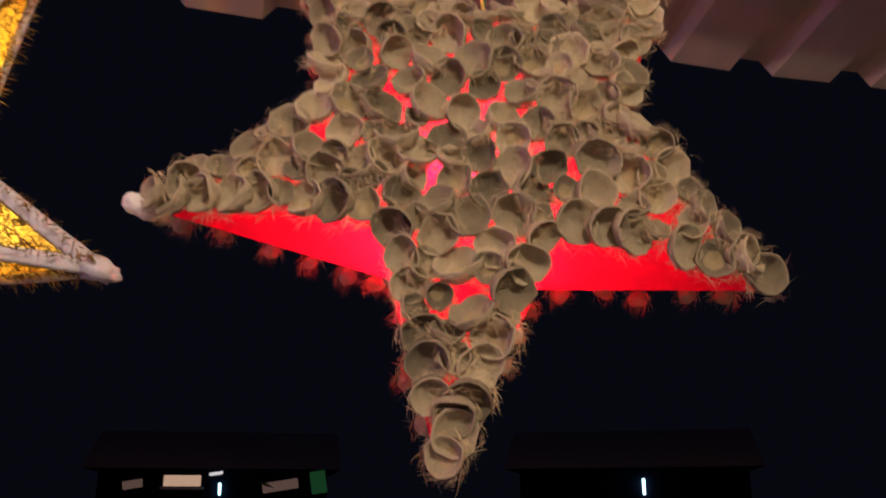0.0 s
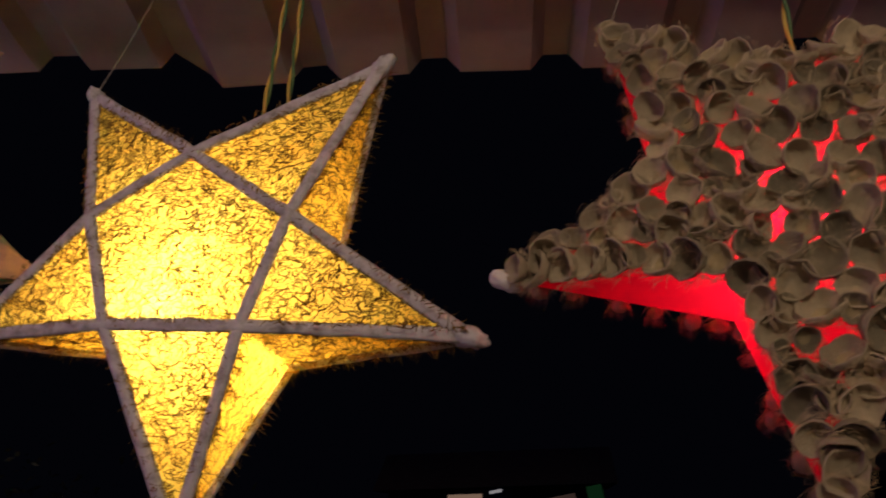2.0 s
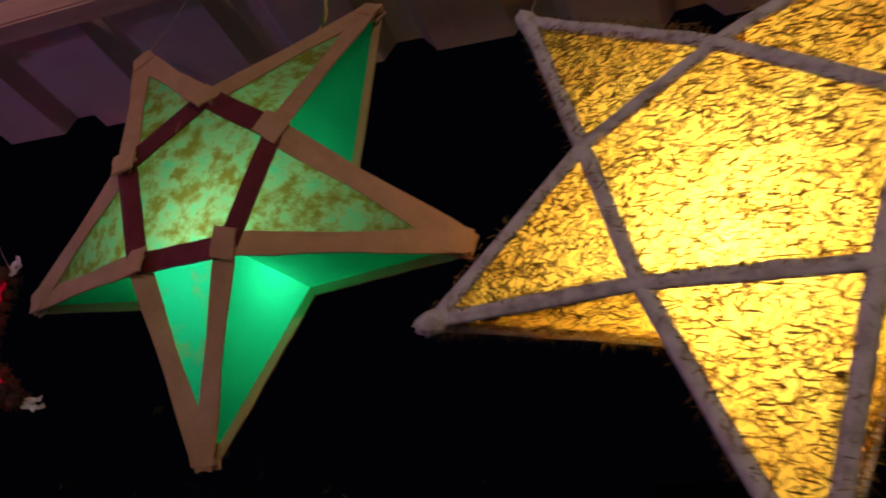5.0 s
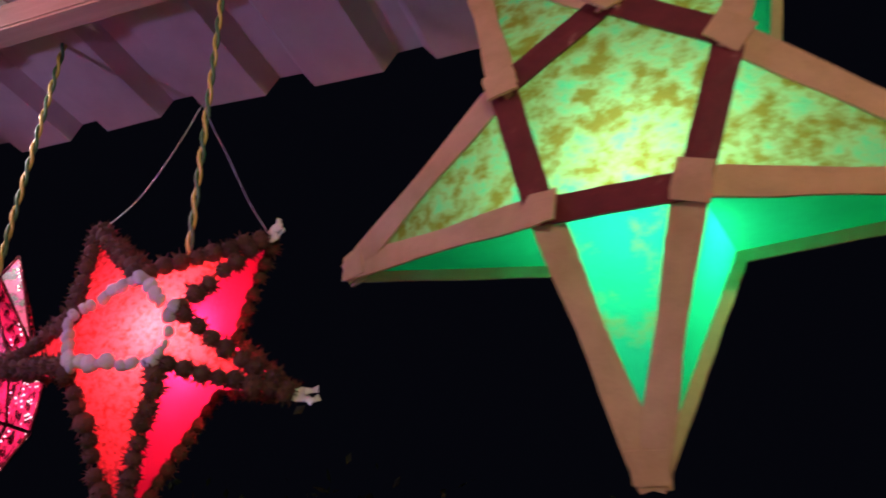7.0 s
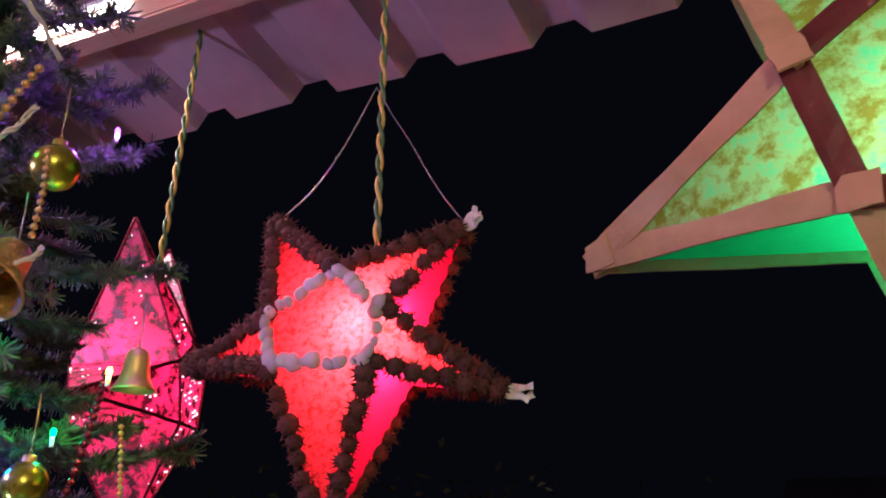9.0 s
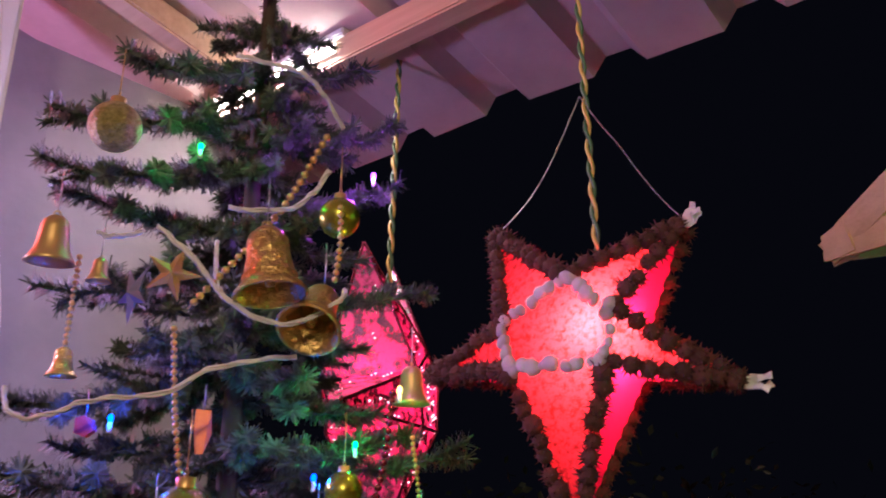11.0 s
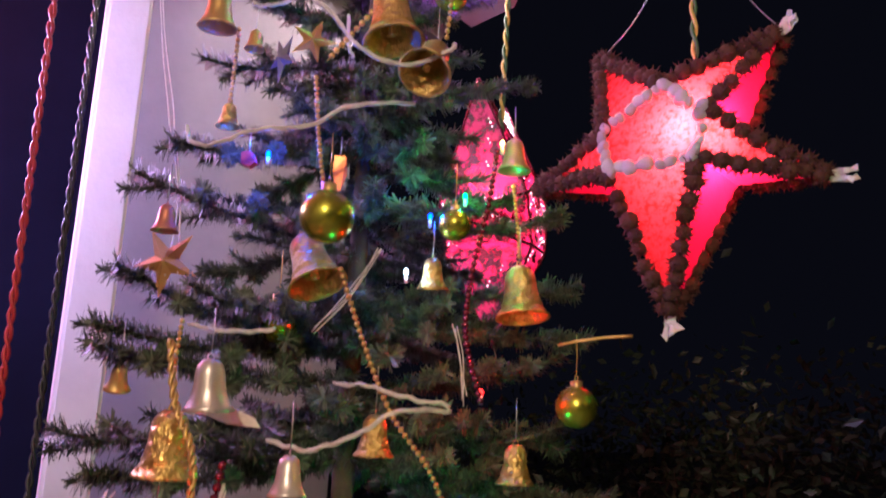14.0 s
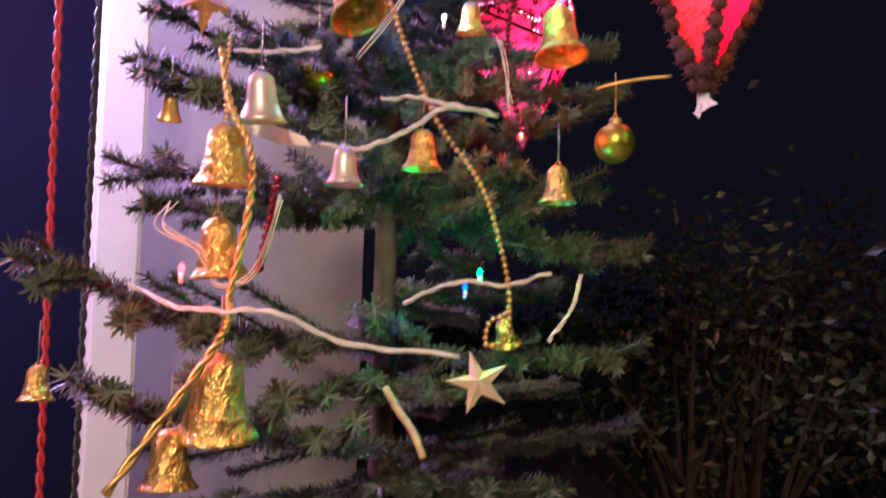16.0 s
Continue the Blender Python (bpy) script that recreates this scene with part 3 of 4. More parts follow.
def husk_mesh(seed):
    """Half a nut husk: a thick-walled cup with an uneven rim."""
    rng = random.Random(seed)
    deep = rng.uniform(0.75, 1.15)
    prof = [(0.02, -deep), (0.58, -0.80 * deep), (0.92, -0.35 * deep), (1.0, 0.02), (0.97, 0.08), (0.90, 0.04)]
    prof += [(0.79, -0.24 * deep), (0.49, -0.58 * deep), (0.01, -0.72 * deep)]
    verts, faces = lathe(prof, 14)
    out = []
    for i, v in enumerate(verts):
        k = i % 14
        ring = i // 14
        w = 2 * math.pi * k / 14
        r = 1 + 0.20 * noise.noise(Vector((math.cos(w) * 1.5, math.sin(w) * 1.5, seed * 3.1))) + rng.uniform(-0.015, 0.015)
        dz = 0.24 * noise.noise(Vector((math.cos(w) * 1.8, math.sin(w) * 1.8, seed * 5.7))) if 2 <= ring <= 6 else 0
        out.append(Vector((v[0] * r, v[1] * r * 0.93, v[2] + dz)))
    me = bpy.data.meshes.new("husk_shell")
    me.materials.append(HUSK)
    me.materials.append(KERNEL)
    me.materials.append(HUSK_INSIDE)
    mats = [2 if i // 14 >= 5 else 0 for i in range(len(faces))]
    for i in range(len(faces)):
        if i // 14 >= 7 and seed % 4 == 1:
            mats[i] = 1
    me.from_pydata([tuple(v) for v in out], [], faces)
    me.update()
    me.polygons.foreach_set("use_smooth", [True] * len(me.polygons))
    me.polygons.foreach_set("material_index", mats)
    return me


HUSKS = [husk_mesh(i) for i in range(14)]


def cover_with_husks(star):
    """Husks packed side by side over the front face, and a row along the rear edges."""
    rng = random.Random(21)
    tris = star_tris(star, "front")
    weights = [area(t) for t in tris]
    placed = []
    for tip, a, b in ARMS:                       # edges first, so that the outline is full
        for k in (a, b):
            ln = (star.f[tip] - star.f[k]).length
            n = max(2, round(ln / 0.027))
            for i in range(n):
                p = star.f[k].lerp(star.f[tip], (i + 0.25) / n)
                mid = (star.f[a] + star.f[b] + star.f[tip]) / 3
                p = p + (mid - p).normalized() * 0.011
                o = Vector((p.x - 0.03, 0, p.z - 0.06)).normalized()
                if all((p - q).length > 0.0225 for q, _ in placed):
                    placed.append((p, o * 0.35))
        o = (star.f[tip] - (star.f[a] + star.f[b]) / 2).normalized()
        placed.append((star.f[tip] - o * 0.012, o * 0.4))
        placed.append((star.f[tip] - o * 0.040 + Vector((0.004, 0, 0)), o * 0.2))
    tries = 0
    while tries < 9000:
        tries += 1
        p = inside(rng.choices(tris, weights)[0], rng)
        if all((p - q).length > 0.0258 for q, _ in placed):
            placed.append((p, Vector((0, 0, 0))))
    full_size = len(placed)
    for _ in range(3000):                        # small ones close most of the gaps
        p = inside(rng.choices(tris, weights)[0], rng)
        if all((p - q).length > 0.0192 for q, _ in placed):
            placed.append((p, Vector((0, 0, 0))))
    front = len(placed)
    for tip, a, b in ARMS:
        for k in (a, b):
            ln = (star.b[tip] - star.b[k]).length
            n = max(2, round(ln / 0.038))
            for i in range(n):
                p = star.b[k].lerp(star.b[tip], (i + rng.uniform(0.1, 0.7)) / n) + Vector((rng.gauss(0, 0.004), 0.012, rng.gauss(0.004, 0.004)))
                placed.append((p + Vector((0, 0.004, 0)), Vector((p.x - 0.03, 0.9, p.z - 0.06)).normalized()))
    fv, ff = [], []
    for i, (p, lean) in enumerate(placed):
        d = (Vector((rng.gauss(0, 0.42), -1, rng.gauss(-0.08, 0.42))) + lean * 1.6).normalized()
        if i >= front:
            d = (lean + Vector((rng.gauss(0, 0.2), 0, rng.gauss(0, 0.2)))).normalized()
        r = rng.uniform(0.0155, 0.0205) if i < full_size else rng.uniform(0.0115, 0.0145) if i < front else rng.uniform(0.007, 0.011)
        ob = new("husk_shell", rng.choice(HUSKS))
        ob.parent = star.ob
        lift = Vector((0, -0.017 - 0.004 * rng.random(), 0)) if i < front else Vector((0, 0.010, 0))
        turn = d.to_track_quat("Z", "Y").to_matrix().to_4x4() @ Matrix.Rotation(rng.uniform(0, 6.28), 4, "Z")
        ob.matrix_basis = Matrix.Translation(p + lift) @ turn @ Matrix.Diagonal((r, r, r * rng.uniform(0.9, 1.2), 1))
        for _ in range(90):                      # loose husk hair
            w = rng.uniform(0, 6.28)
            q = p + lift + (turn.to_3x3() @ Vector((math.cos(w), math.sin(w), rng.uniform(-0.6, 0.1)))) * r * 1.02
            tang = turn.to_3x3() @ Vector((-math.sin(w), math.cos(w), rng.gauss(0, 0.5)))
            o = (q - p).normalized()
            dd = (tang * rng.choice((-1, 1)) + o * rng.uniform(-0.1, 0.8)).normalized()
            ln = rng.uniform(0.005, 0.015)
            side = dd.cross(o).normalized() * 0.00020
            m = q + dd * ln * 0.5 + o * rng.uniform(-0.001, 0.002)
            e = q + dd * ln + Vector((0, 0, -0.003))
            b = len(fv)
            fv += [q - side, q + side, m - side, m + side, e]
            ff += [(b, b + 1, b + 3, b + 2), (b + 2, b + 3, b + 4)]
    ob = link("husk_fibre", fv, ff, FIBRE, star.ob, "loose brown husk fibres")
    ob["kind"] = "stuff"


cover_with_husks(husk)
wrap_tip(husk, "L", WHITE_RAG, 0.010, 31)

# red star with spiky pods
red = Star("pod_star_lantern", (-1.92, 0.535, 1.984), 24.9, 1.9,
           {"TL": (-0.193, 0.183, -0.008), "TR": (0.094, 0.136, 0.008), "R": (0.143, -0.070, -0.015), "B": (-0.075, -0.240, -0.008), "L": (-0.299, -0.024)},
           {"cT": (-0.046, 0.067), "cR": (0.016, 0.017), "cBR": (0.004, -0.048), "cBL": (-0.129, -0.044), "cL": (-0.137, 0.015)},
           0.070, 0.060, "glowing red star lantern edged with spiky pods and shells")
red.skin(SPECKLED_RED, SPECKLED_RED, PINK_PAPER, PINK_PAPER, ("speckled red paper", "speckled red paper", "plain pink-red paper"))
red.lit(1.2, (1.0, 0.62, 0.54), (-0.018, -0.026, 0.002), 0.02)


def pod_mesh(seed):
    rng = random.Random(seed)
    bm = bmesh.new()
    bmesh.ops.create_icosphere(bm, subdivisions=2, radius=0.78)
    verts = [v.co.copy() for v in bm.verts]
    faces = [tuple(v.index for v in f.verts) for f in bm.faces]
    dirs = [v.normalized() for v in verts]
    bm.free()
    for d in dirs[:]:
        if rng.random() < 0.35:
            continue
        d = (d + Vector((rng.gauss(0, 0.15), rng.gauss(0, 0.15), rng.gauss(0, 0.15)))).normalized()
        a = d.orthogonal().normalized()
        b = d.cross(a)
        i = len(verts)
        for k in range(3):
            w = 2.094 * k
            verts.append(d * 0.74 + (a * math.cos(w) + b * math.sin(w)) * 0.11)
        verts.append(d * rng.uniform(1.1, 1.38))
        faces += [(i, i + 1, i + 3), (i + 1, i + 2, i + 3), (i + 2, i, i + 3)]
    me = bpy.data.meshes.new("seed_pod")
    me.from_pydata([tuple(v) for v in verts], [], faces)
    me.materials.append(POD)
    return me


PODS = [pod_mesh(i) for i in range(4)]
bm = bmesh.new()
bmesh.ops.create_icosphere(bm, subdivisions=2, radius=1.0)
for v in bm.verts:
    v.co *= 1 + 0.25 * noise.noise(v.co * 1.3)
    v.co.z *= 0.6
bm.normal_update()
PEBBLE = bpy.data.meshes.new("sea_shell")
bm.to_mesh(PEBBLE)
bm.free()
PEBBLE.polygons.foreach_set("use_smooth", [True] * len(PEBBLE.polygons))
PEBBLE.materials.append(SHELL_WHITE)


def edge_with_pods(star):
    rng = random.Random(5)

    def row(a, b, out, r=0.0155, gap=0.0215):
        n = max(2, round((a - b).length / gap))
        for i in range(n):
            p = a.lerp(b, (i + 0.5) / n)
            ob = new("seed_pod", rng.choice(PODS))
            ob.parent = star.ob
            s = r * rng.uniform(0.85, 1.15)
            ob.matrix_basis = Matrix.Translation(p + out + Vector((rng.gauss(0, 0.0015), 0, rng.gauss(0, 0.0015)))) @ Euler((rng.random() * 6, rng.random() * 6, rng.random() * 6)).to_matrix().to_4x4() @ Matrix.Scale(s, 4)
    for tip, a, b in ARMS:
        for k in (a, b):
            row(star.f[k], star.f[tip], Vector((0, -0.006, 0)))
            row(star.b[k], star.b[tip], Vector((0, 0.006, 0)), 0.0145)
    for i in range(5):
        a, b = star.f[RING[i]], star.f[RING[(i + 1) % 5]]
        n = max(4, round((a - b).length / 0.0150))
        for j in range(n):
            p = a.lerp(b, (j + 0.5) / n)
            ob = new("sea_shell", PEBBLE)
            ob.parent = star.ob
            s = rng.uniform(0.0070, 0.0130)
            ob.matrix_basis = Matrix.Translation(p + Vector((rng.gauss(0, 0.0025), -0.010, rng.gauss(0, 0.0025)))) @ Euler((1.57 + rng.gauss(0, 0.3), rng.random() * 6, 0)).to_matrix().to_4x4() @ Matrix.Diagonal((s, s * rng.uniform(0.7, 1.1), s, 1))


edge_with_pods(red)


def rag(star, key, seed):
    """White paper ends that stick out of a tip."""
    rng = random.Random(seed)
    p = star.f[key]
    o = Vector((p.x + 0.06, 0, p.z)).normalized()
    for _ in range(3):
        d = (o + Vector((rng.gauss(0, 0.4), rng.gauss(0, 0.4), rng.gauss(0, 0.4)))).normalized()
        pts = [p + d * (0.0075 * i) + Vector((rng.gauss(0, 0.0015), rng.gauss(0, 0.0015), rng.gauss(0, 0.0015))) for i in range(5)]
        ribbon("tip_rag", pts, lambda t: 0.012 + 0.006 * math.sin(5 * t + seed), WHITE_RAG, star.ob, (0.2, -1, 0.3), 0.0012, "white crumpled tip paper")


for i, k in enumerate(("TR", "R", "B")):
    rag(red, k, i)

# pink foil star
pink = Star("pink_foil_star_lantern", (-2.425, 0.449, 1.975), 132, 2,
            {"TL": (-0.075, 0.244), "TR": (0.075, 0.244), "R": (0.215, -0.050), "B": (0.0, -0.242), "L": (-0.215, -0.050)},
            {"cT": (0.0, 0.060), "cR": (0.062, 0.020), "cBR": (0.040, -0.070), "cBL": (-0.040, -0.070), "cL": (-0.062, 0.020)},
            0.085, 0.080, "pink glowing star lantern of printed foil with sequins")
pink.skin(FOIL_PINK, FOIL_PINK, FOIL_PINK, FOIL_PINK, ("", "", ""))
pink.sticks(0.0034, SEQUIN, "seam")
pink.lit(0.9, (1.0, 0.40, 0.55), (0, 0, 0), 0.018)
bm = bmesh.new()
bmesh.ops.create_icosphere(bm, subdivisions=1, radius=1.0)
STUD_ME = bpy.data.meshes.new("stud")
bm.to_mesh(STUD_ME)
bm.free()
STUD_ME.materials.append(STUD)
SEQ_V, SEQ_F = lathe([(1.0, 0.0), (0.8, 0.25), (0.35, 0.2), (0.3, 0.0)], 10)
SEQ_ME = bpy.data.meshes.new("sequin")
SEQ_ME.from_pydata(SEQ_V, [], SEQ_F)
SEQ_ME.materials.append(SEQUIN)
for tip, a, b in ARMS:
    for face, s in ((pink.f, -1), (pink.b, 1)):
        mid = (face[a] + face[b]) / 2
        for i in range(8):
            p = mid.lerp(face[tip], 0.1 + i / 9.2)
            ob = new("sequin", SEQ_ME)
            ob.parent = pink.ob
            ob.matrix_basis = Matrix.Translation(p + Vector((0, s * 0.003, 0))) @ Euler((radians(90) * -s * -1, 0, 0)).to_matrix().to_4x4() @ Matrix.Scale(0.0085, 4)


hole_rng = random.Random(44)
for tri in star_tris(pink, "front") + side_tris(pink) + star_tris(pink, "back"):
    for _ in range(5):
        p = inside(tri, hole_rng)
        for j in range(hole_rng.choice((1, 2, 3))):
            ob = new("pin_hole", STUD_ME)
            ob.parent = pink.ob
            q = p + (tri[0] - tri[1]).normalized() * (0.009 * j)
            ob.matrix_basis = Matrix.Translation(q) @ Matrix.Scale(hole_rng.uniform(0.0012, 0.0022), 4)


# cords and tie wires
def tie(a, b, sag, label="thin bent tie wire holding a star lantern"):
    a, b = Vector(a), Vector(b)
    rng = random.Random(round(a.x * 1000))
    pts = [a.lerp(b, t) + Vector((rng.gauss(0, 0.002), rng.gauss(0, 0.002), -sag * math.sin(math.pi * t))) for t in (0, 0.2, 0.4, 0.6, 0.8, 1)]
    ob = tube("tie_wire", curve_points(pts, 4), 0.0009, WIRE_TIE, None, 5)
    return tagged(ob, label, "wire", "tie wires")


def at(star, key):
    return star.ob.matrix_world @ star.f[key]


def roof_z(x, y, up=0.0):
    q = ROOF.inverted() @ Vector((x, y, 0))
    return 2.60 - q.y * RISE + up


CORD = (WIRE_GREEN, WIRE_YELLOW)
twisted_cord("hanging_cord", (-1.953, 0.519, 2.632), (-1.942, 0.519, 2.105), "twisted green and yellow lamp cord", CORD, 0.0028, 8)
tie((-1.953, 0.517, 2.345), at(red, "TL"), 0.032)
tie((-1.953, 0.517, 2.345), at(red, "TR"), 0.004)
twisted_cord("hanging_cord", (-2.437, 0.481, 2.66), (-2.36, 0.425, 2.10), "twisted green and yellow lamp cord", CORD, 0.0032, 8)
twisted_cord("hanging_cord", (-1.215, 0.70, 2.66), (-1.235, 0.66, 2.33), "twisted green and yellow lamp cord", CORD, 0.0022, 6)
tie(at(green, "TL"), (-1.36, 0.66, 2.67), -0.01)
twisted_cord("hanging_cord", (-0.61, 0.76, 2.72), (-0.675, 0.72, 2.16), "twisted green and yellow lamp cord", CORD, 0.0020, 5)
twisted_cord("hanging_cord", (-0.61, 0.765, 2.72), (-0.645, 0.73, 2.17), "twisted green and yellow lamp cord", CORD, 0.0020, 5)
tie(at(yellow, "TL"), (-0.80, 0.80, 2.70), -0.01)
twisted_cord("hanging_cord", (-0.03, 0.80, 2.75), (-0.045, 0.73, 2.09), "twisted green and yellow lamp cord", CORD, 0.0022, 6)
tie(at(husk, "TL"), (-0.10, 0.78, 2.50), -0.005)
tie(at(husk, "TR"), (0.03, 0.78, 2.55), -0.005)

# ---- decorated tree ----
AXIS = Vector((-1.965, 0.045, 0.0))
TOP = 2.42


def branch_mesh(seed, length):
    """A wire twig with side twigs, all set with flat needles."""
    rng = random.Random(seed)
    verts, faces = [], []

    def needles(a, b, count, ln):
        d = (b - a).normalized()
        u = d.orthogonal().normalized()
        v = d.cross(u)
        for _ in range(count):
            p = a.lerp(b, rng.random())
            w = rng.uniform(0, 6.283)
            o = (u * math.cos(w) + v * math.sin(w)) + d * rng.uniform(-0.1, 0.9)
            o.normalize()
            n = ln * rng.uniform(0.6, 1.15)
            s = o.cross(d + Vector((0.01, 0.02, 0.03))).normalized() * 0.0011
            i = len(verts)
            verts.extend([p - s, p + s, p + o * n + s * 0.5, p + o * n - s * 0.5])
            faces.append((i, i + 1, i + 2, i + 3))

    def stem(a, b, r):
        tube_data([a, b], r, 4, verts, faces)
    pts = []
    n = 7
    for i in range(n + 1):
        t = i / n
        pts.append(Vector((length * t, 0.02 * length * math.sin(5 * t + seed), length * (-0.16 * t + 0.16 * t * t) + rng.gauss(0, 0.003))))
    for i in range(n):
        stem(pts[i], pts[i + 1], 0.0022)
        needles(pts[i], pts[i + 1], int(4600 * length / n), 0.0145)
    k = int(length / 0.038)
    for j in range(k):
        t = 0.15 + 0.8 * (j + rng.random() * 0.5) / k
        base = pts[int(t * n)].lerp(pts[min(int(t * n) + 1, n)], t * n - int(t * n))
        side = 1 if j % 2 else -1
        ln = length * (0.26 * (1.05 - t) + 0.08) * rng.uniform(0.7, 1.2)
        d = Vector((0.75, side * rng.uniform(0.55, 1.0), rng.uniform(-0.25, 0.35))).normalized()
        stem(base, base + d * ln, 0.0014)
        needles(base, base + d * ln, int(4000 * ln), 0.0135)
    me = bpy.data.meshes.new("branch")
    me.from_pydata([tuple(v) for v in verts], [], faces)
    me.materials.append(NEEDLE)
    return me


# tips of the branches that stand out, and the height at which each leaves the trunk
WEST_BRANCHES = [
    (-1.843, -0.173, 2.078, 2.186), (-1.846, -0.172, 2.027, 2.119), (-1.890, -0.153, 2.023, 2.046), (-1.901, -0.162, 1.942, 1.993),
    (-1.840, -0.120, 2.147, 2.240), (-1.855, -0.073, 1.900, 1.928), (-1.871, -0.186, 1.837, 1.896), (-1.854, -0.214, 1.796, 1.770),
    (-1.811, -0.156, 1.686, 1.691), (-1.854, -0.220, 1.708, 1.656), (-1.842, -0.233, 1.653, 1.659), (-1.804, -0.231, 1.628, 1.631),
    (-1.846, -0.256, 1.562, 1.570), (-1.844, -0.224, 1.528, 1.542), (-1.728, -0.315, 1.470, 1.387), (-1.686, -0.270, 1.387, 1.286)]
EAST_BRANCHES = [
    (-1.867, 0.175, 2.164, 2.142), (-1.876, 0.177, 2.103, 2.060), (-1.897, 0.232, 1.991, 1.975), (-1.843, 0.117, 2.206, 2.228),
    (-1.866, 0.255, 1.829, 1.790), (-1.827, 0.267, 1.679, 1.707), (-1.865, 0.276, 1.746, 1.727), (-1.789, 0.262, 1.499, 1.543),
    (-1.821, 0.227, 1.658, 1.614), (-1.745, 0.231, 1.404, 1.387), (-1.832, 0.298, 1.509, 1.546), (-1.789, -0.115, 1.363, 1.369),
    (-1.719, 0.034, 1.373, 1.356), (-1.828, 0.238, 1.588, 1.559), (-1.781, -0.028, 1.436, 1.419)]


def tree():
    rng = random.Random(12)
    ob = thing("christmas_tree", Matrix.Translation(AXIS), "dark green artificial tree hung with gold bells and balls", "tree")
    pts = [Vector((0.004 * math.sin(3 * z), 0.004 * math.cos(2 * z), z)) for z in [0.02 + i * (TOP - 0.02) / 14 for i in range(15)]]
    tube("trunk", pts, lambda t: 0.022 - 0.015 * t, BARK, ob, 10)
    for k in range(3):
        w = k * 2.094
        tube("stand_foot", [(0, 0, 0.12), (0.12 * math.cos(w), 0.12 * math.sin(w), 0.06), (0.26 * math.cos(w), 0.26 * math.sin(w), 0.045)], 0.011, BARK, ob, 8)
    sizes = {s: [branch_mesh(100 * s + i, 0.1 * s) for i in range(3)] for s in (1, 2, 3, 4, 5)}

    def branch(base, turn, lift, ln, roll):
        s = min(5, max(1, round(ln * 10)))
        b = new("branch", rng.choice(sizes[s]))
        b.parent = ob
        k = ln / (0.1 * s)
        b.matrix_basis = Matrix.Translation((0, 0, base)) @ Matrix.Rotation(turn, 4, "Z") @ Matrix.Rotation(-lift, 4, "Y") @ Matrix.Rotation(roll, 4, "X") @ Matrix.Diagonal((k, k * 0.95, 1, 1))
    for x, y, z, base in WEST_BRANCHES + EAST_BRANCHES:
        d = Vector((x, y, z)) - Vector((AXIS.x, AXIS.y, base))
        branch(base, math.atan2(d.y, d.x), math.atan2(d.z, d.xy.length), d.length, rng.uniform(-0.5, 0.5))
    z, turn = 1.02, 0.0
    while z < TOP - 0.05:                        # the rest of each tier, shorter towards the porch
        reach = 0.07 + (TOP - z) * 0.29
        turn += 0.5
        for i in range(9):
            w = turn + 2 * math.pi * i / 9 + rng.gauss(0, 0.12)
            front = 0.5 + 0.5 * math.cos(w + 0.35)
            if (1.36 < z < 1.50 and front > 0.35) or (1.28 < z < 1.52 and math.sin(w) < 0.4):
                continue
            branch(z + rng.gauss(0, 0.016), w, radians(rng.uniform(-14, 6)), reach * rng.uniform(0.8, 1.05) * (1.0 - 0.5 * front), rng.uniform(-0.5, 0.5))
        z += 0.085 if z > 1.6 else 0.115
    for i in range(5):
        branch(TOP - 0.05, i * 1.257, radians(55), 0.1, 0)
    return ob


tree()


BELL_OUT = [(0.05, 0.0), (0.16, -0.02), (0.25, -0.10), (0.29, -0.26), (0.31, -0.50), (0.36, -0.72), (0.45, -0.90), (0.52, -1.0)]
BELL_BAND = [(0.05, 0.0), (0.16, -0.02), (0.25, -0.10), (0.27, -0.14), (0.275, -0.17), (0.29, -0.19), (0.31, -0.48), (0.36, -0.70), (0.39, -0.74), (0.37, -0.78), (0.44, -0.88), (0.50, -0.96), (0.52, -1.0)]


def bell(p, size, mat, label, tilt=(0, 0), name="bell", band=True):
    """A hollow bell with cap loop and clapper; p is its top."""
    ob = thing(name, Matrix.Translation(p) @ Euler((radians(tilt[0]), radians(tilt[1]), 0)).to_matrix().to_4x4() @ Matrix.Rotation(random.Random(round(p[0] * 999)).random() * 6, 4, "Z"), label, "bell", "tree bells")
    prof = BELL_BAND if band else BELL_OUT
    whole = [(r * size, z * size) for r, z in prof] + [(r * size * 0.90, z * size + (0.02 * size if i else 0)) for i, (r, z) in enumerate(reversed(prof))]
    v, f = lathe(whole, 28)
    v2 = []
    for x, y, z in v:
        a = math.atan2(y, x)
        k = 1 + (0.018 * math.sin(12 * a) * (1 if band and z < -0.2 * size and z > -0.7 * size else 0))
        v2.append((x * k, y * k, z))
    shell = link("body", v2, f, mat, ob, "", True)
    loop = [Vector((0.07 * size * math.cos(w), 0, 0.05 * size + 0.07 * size * math.sin(w))) for w in [i * 0.5236 for i in range(13)]]
    tube("loop", loop, 0.018 * size, mat, shell, 6)
    tube("clapper", [(0, 0, -0.25 * size), (0, 0, -0.86 * size)], lambda t: size * (0.02 if t < 0.5 else 0.07), mat, shell, 8)
    return ob


def hook(p, drop, mat=WIRE_TIE, r=0.0006):
    """The thread from which an ornament hangs."""
    p = Vector(p)
    ob = tube("thread", [p + Vector((0, 0, drop)), p + Vector((0.001, 0, drop * 0.5)), p], r, mat, None, 5)
    return tagged(ob, "thin hanging thread of a tree ornament", "thread", "ornament threads")


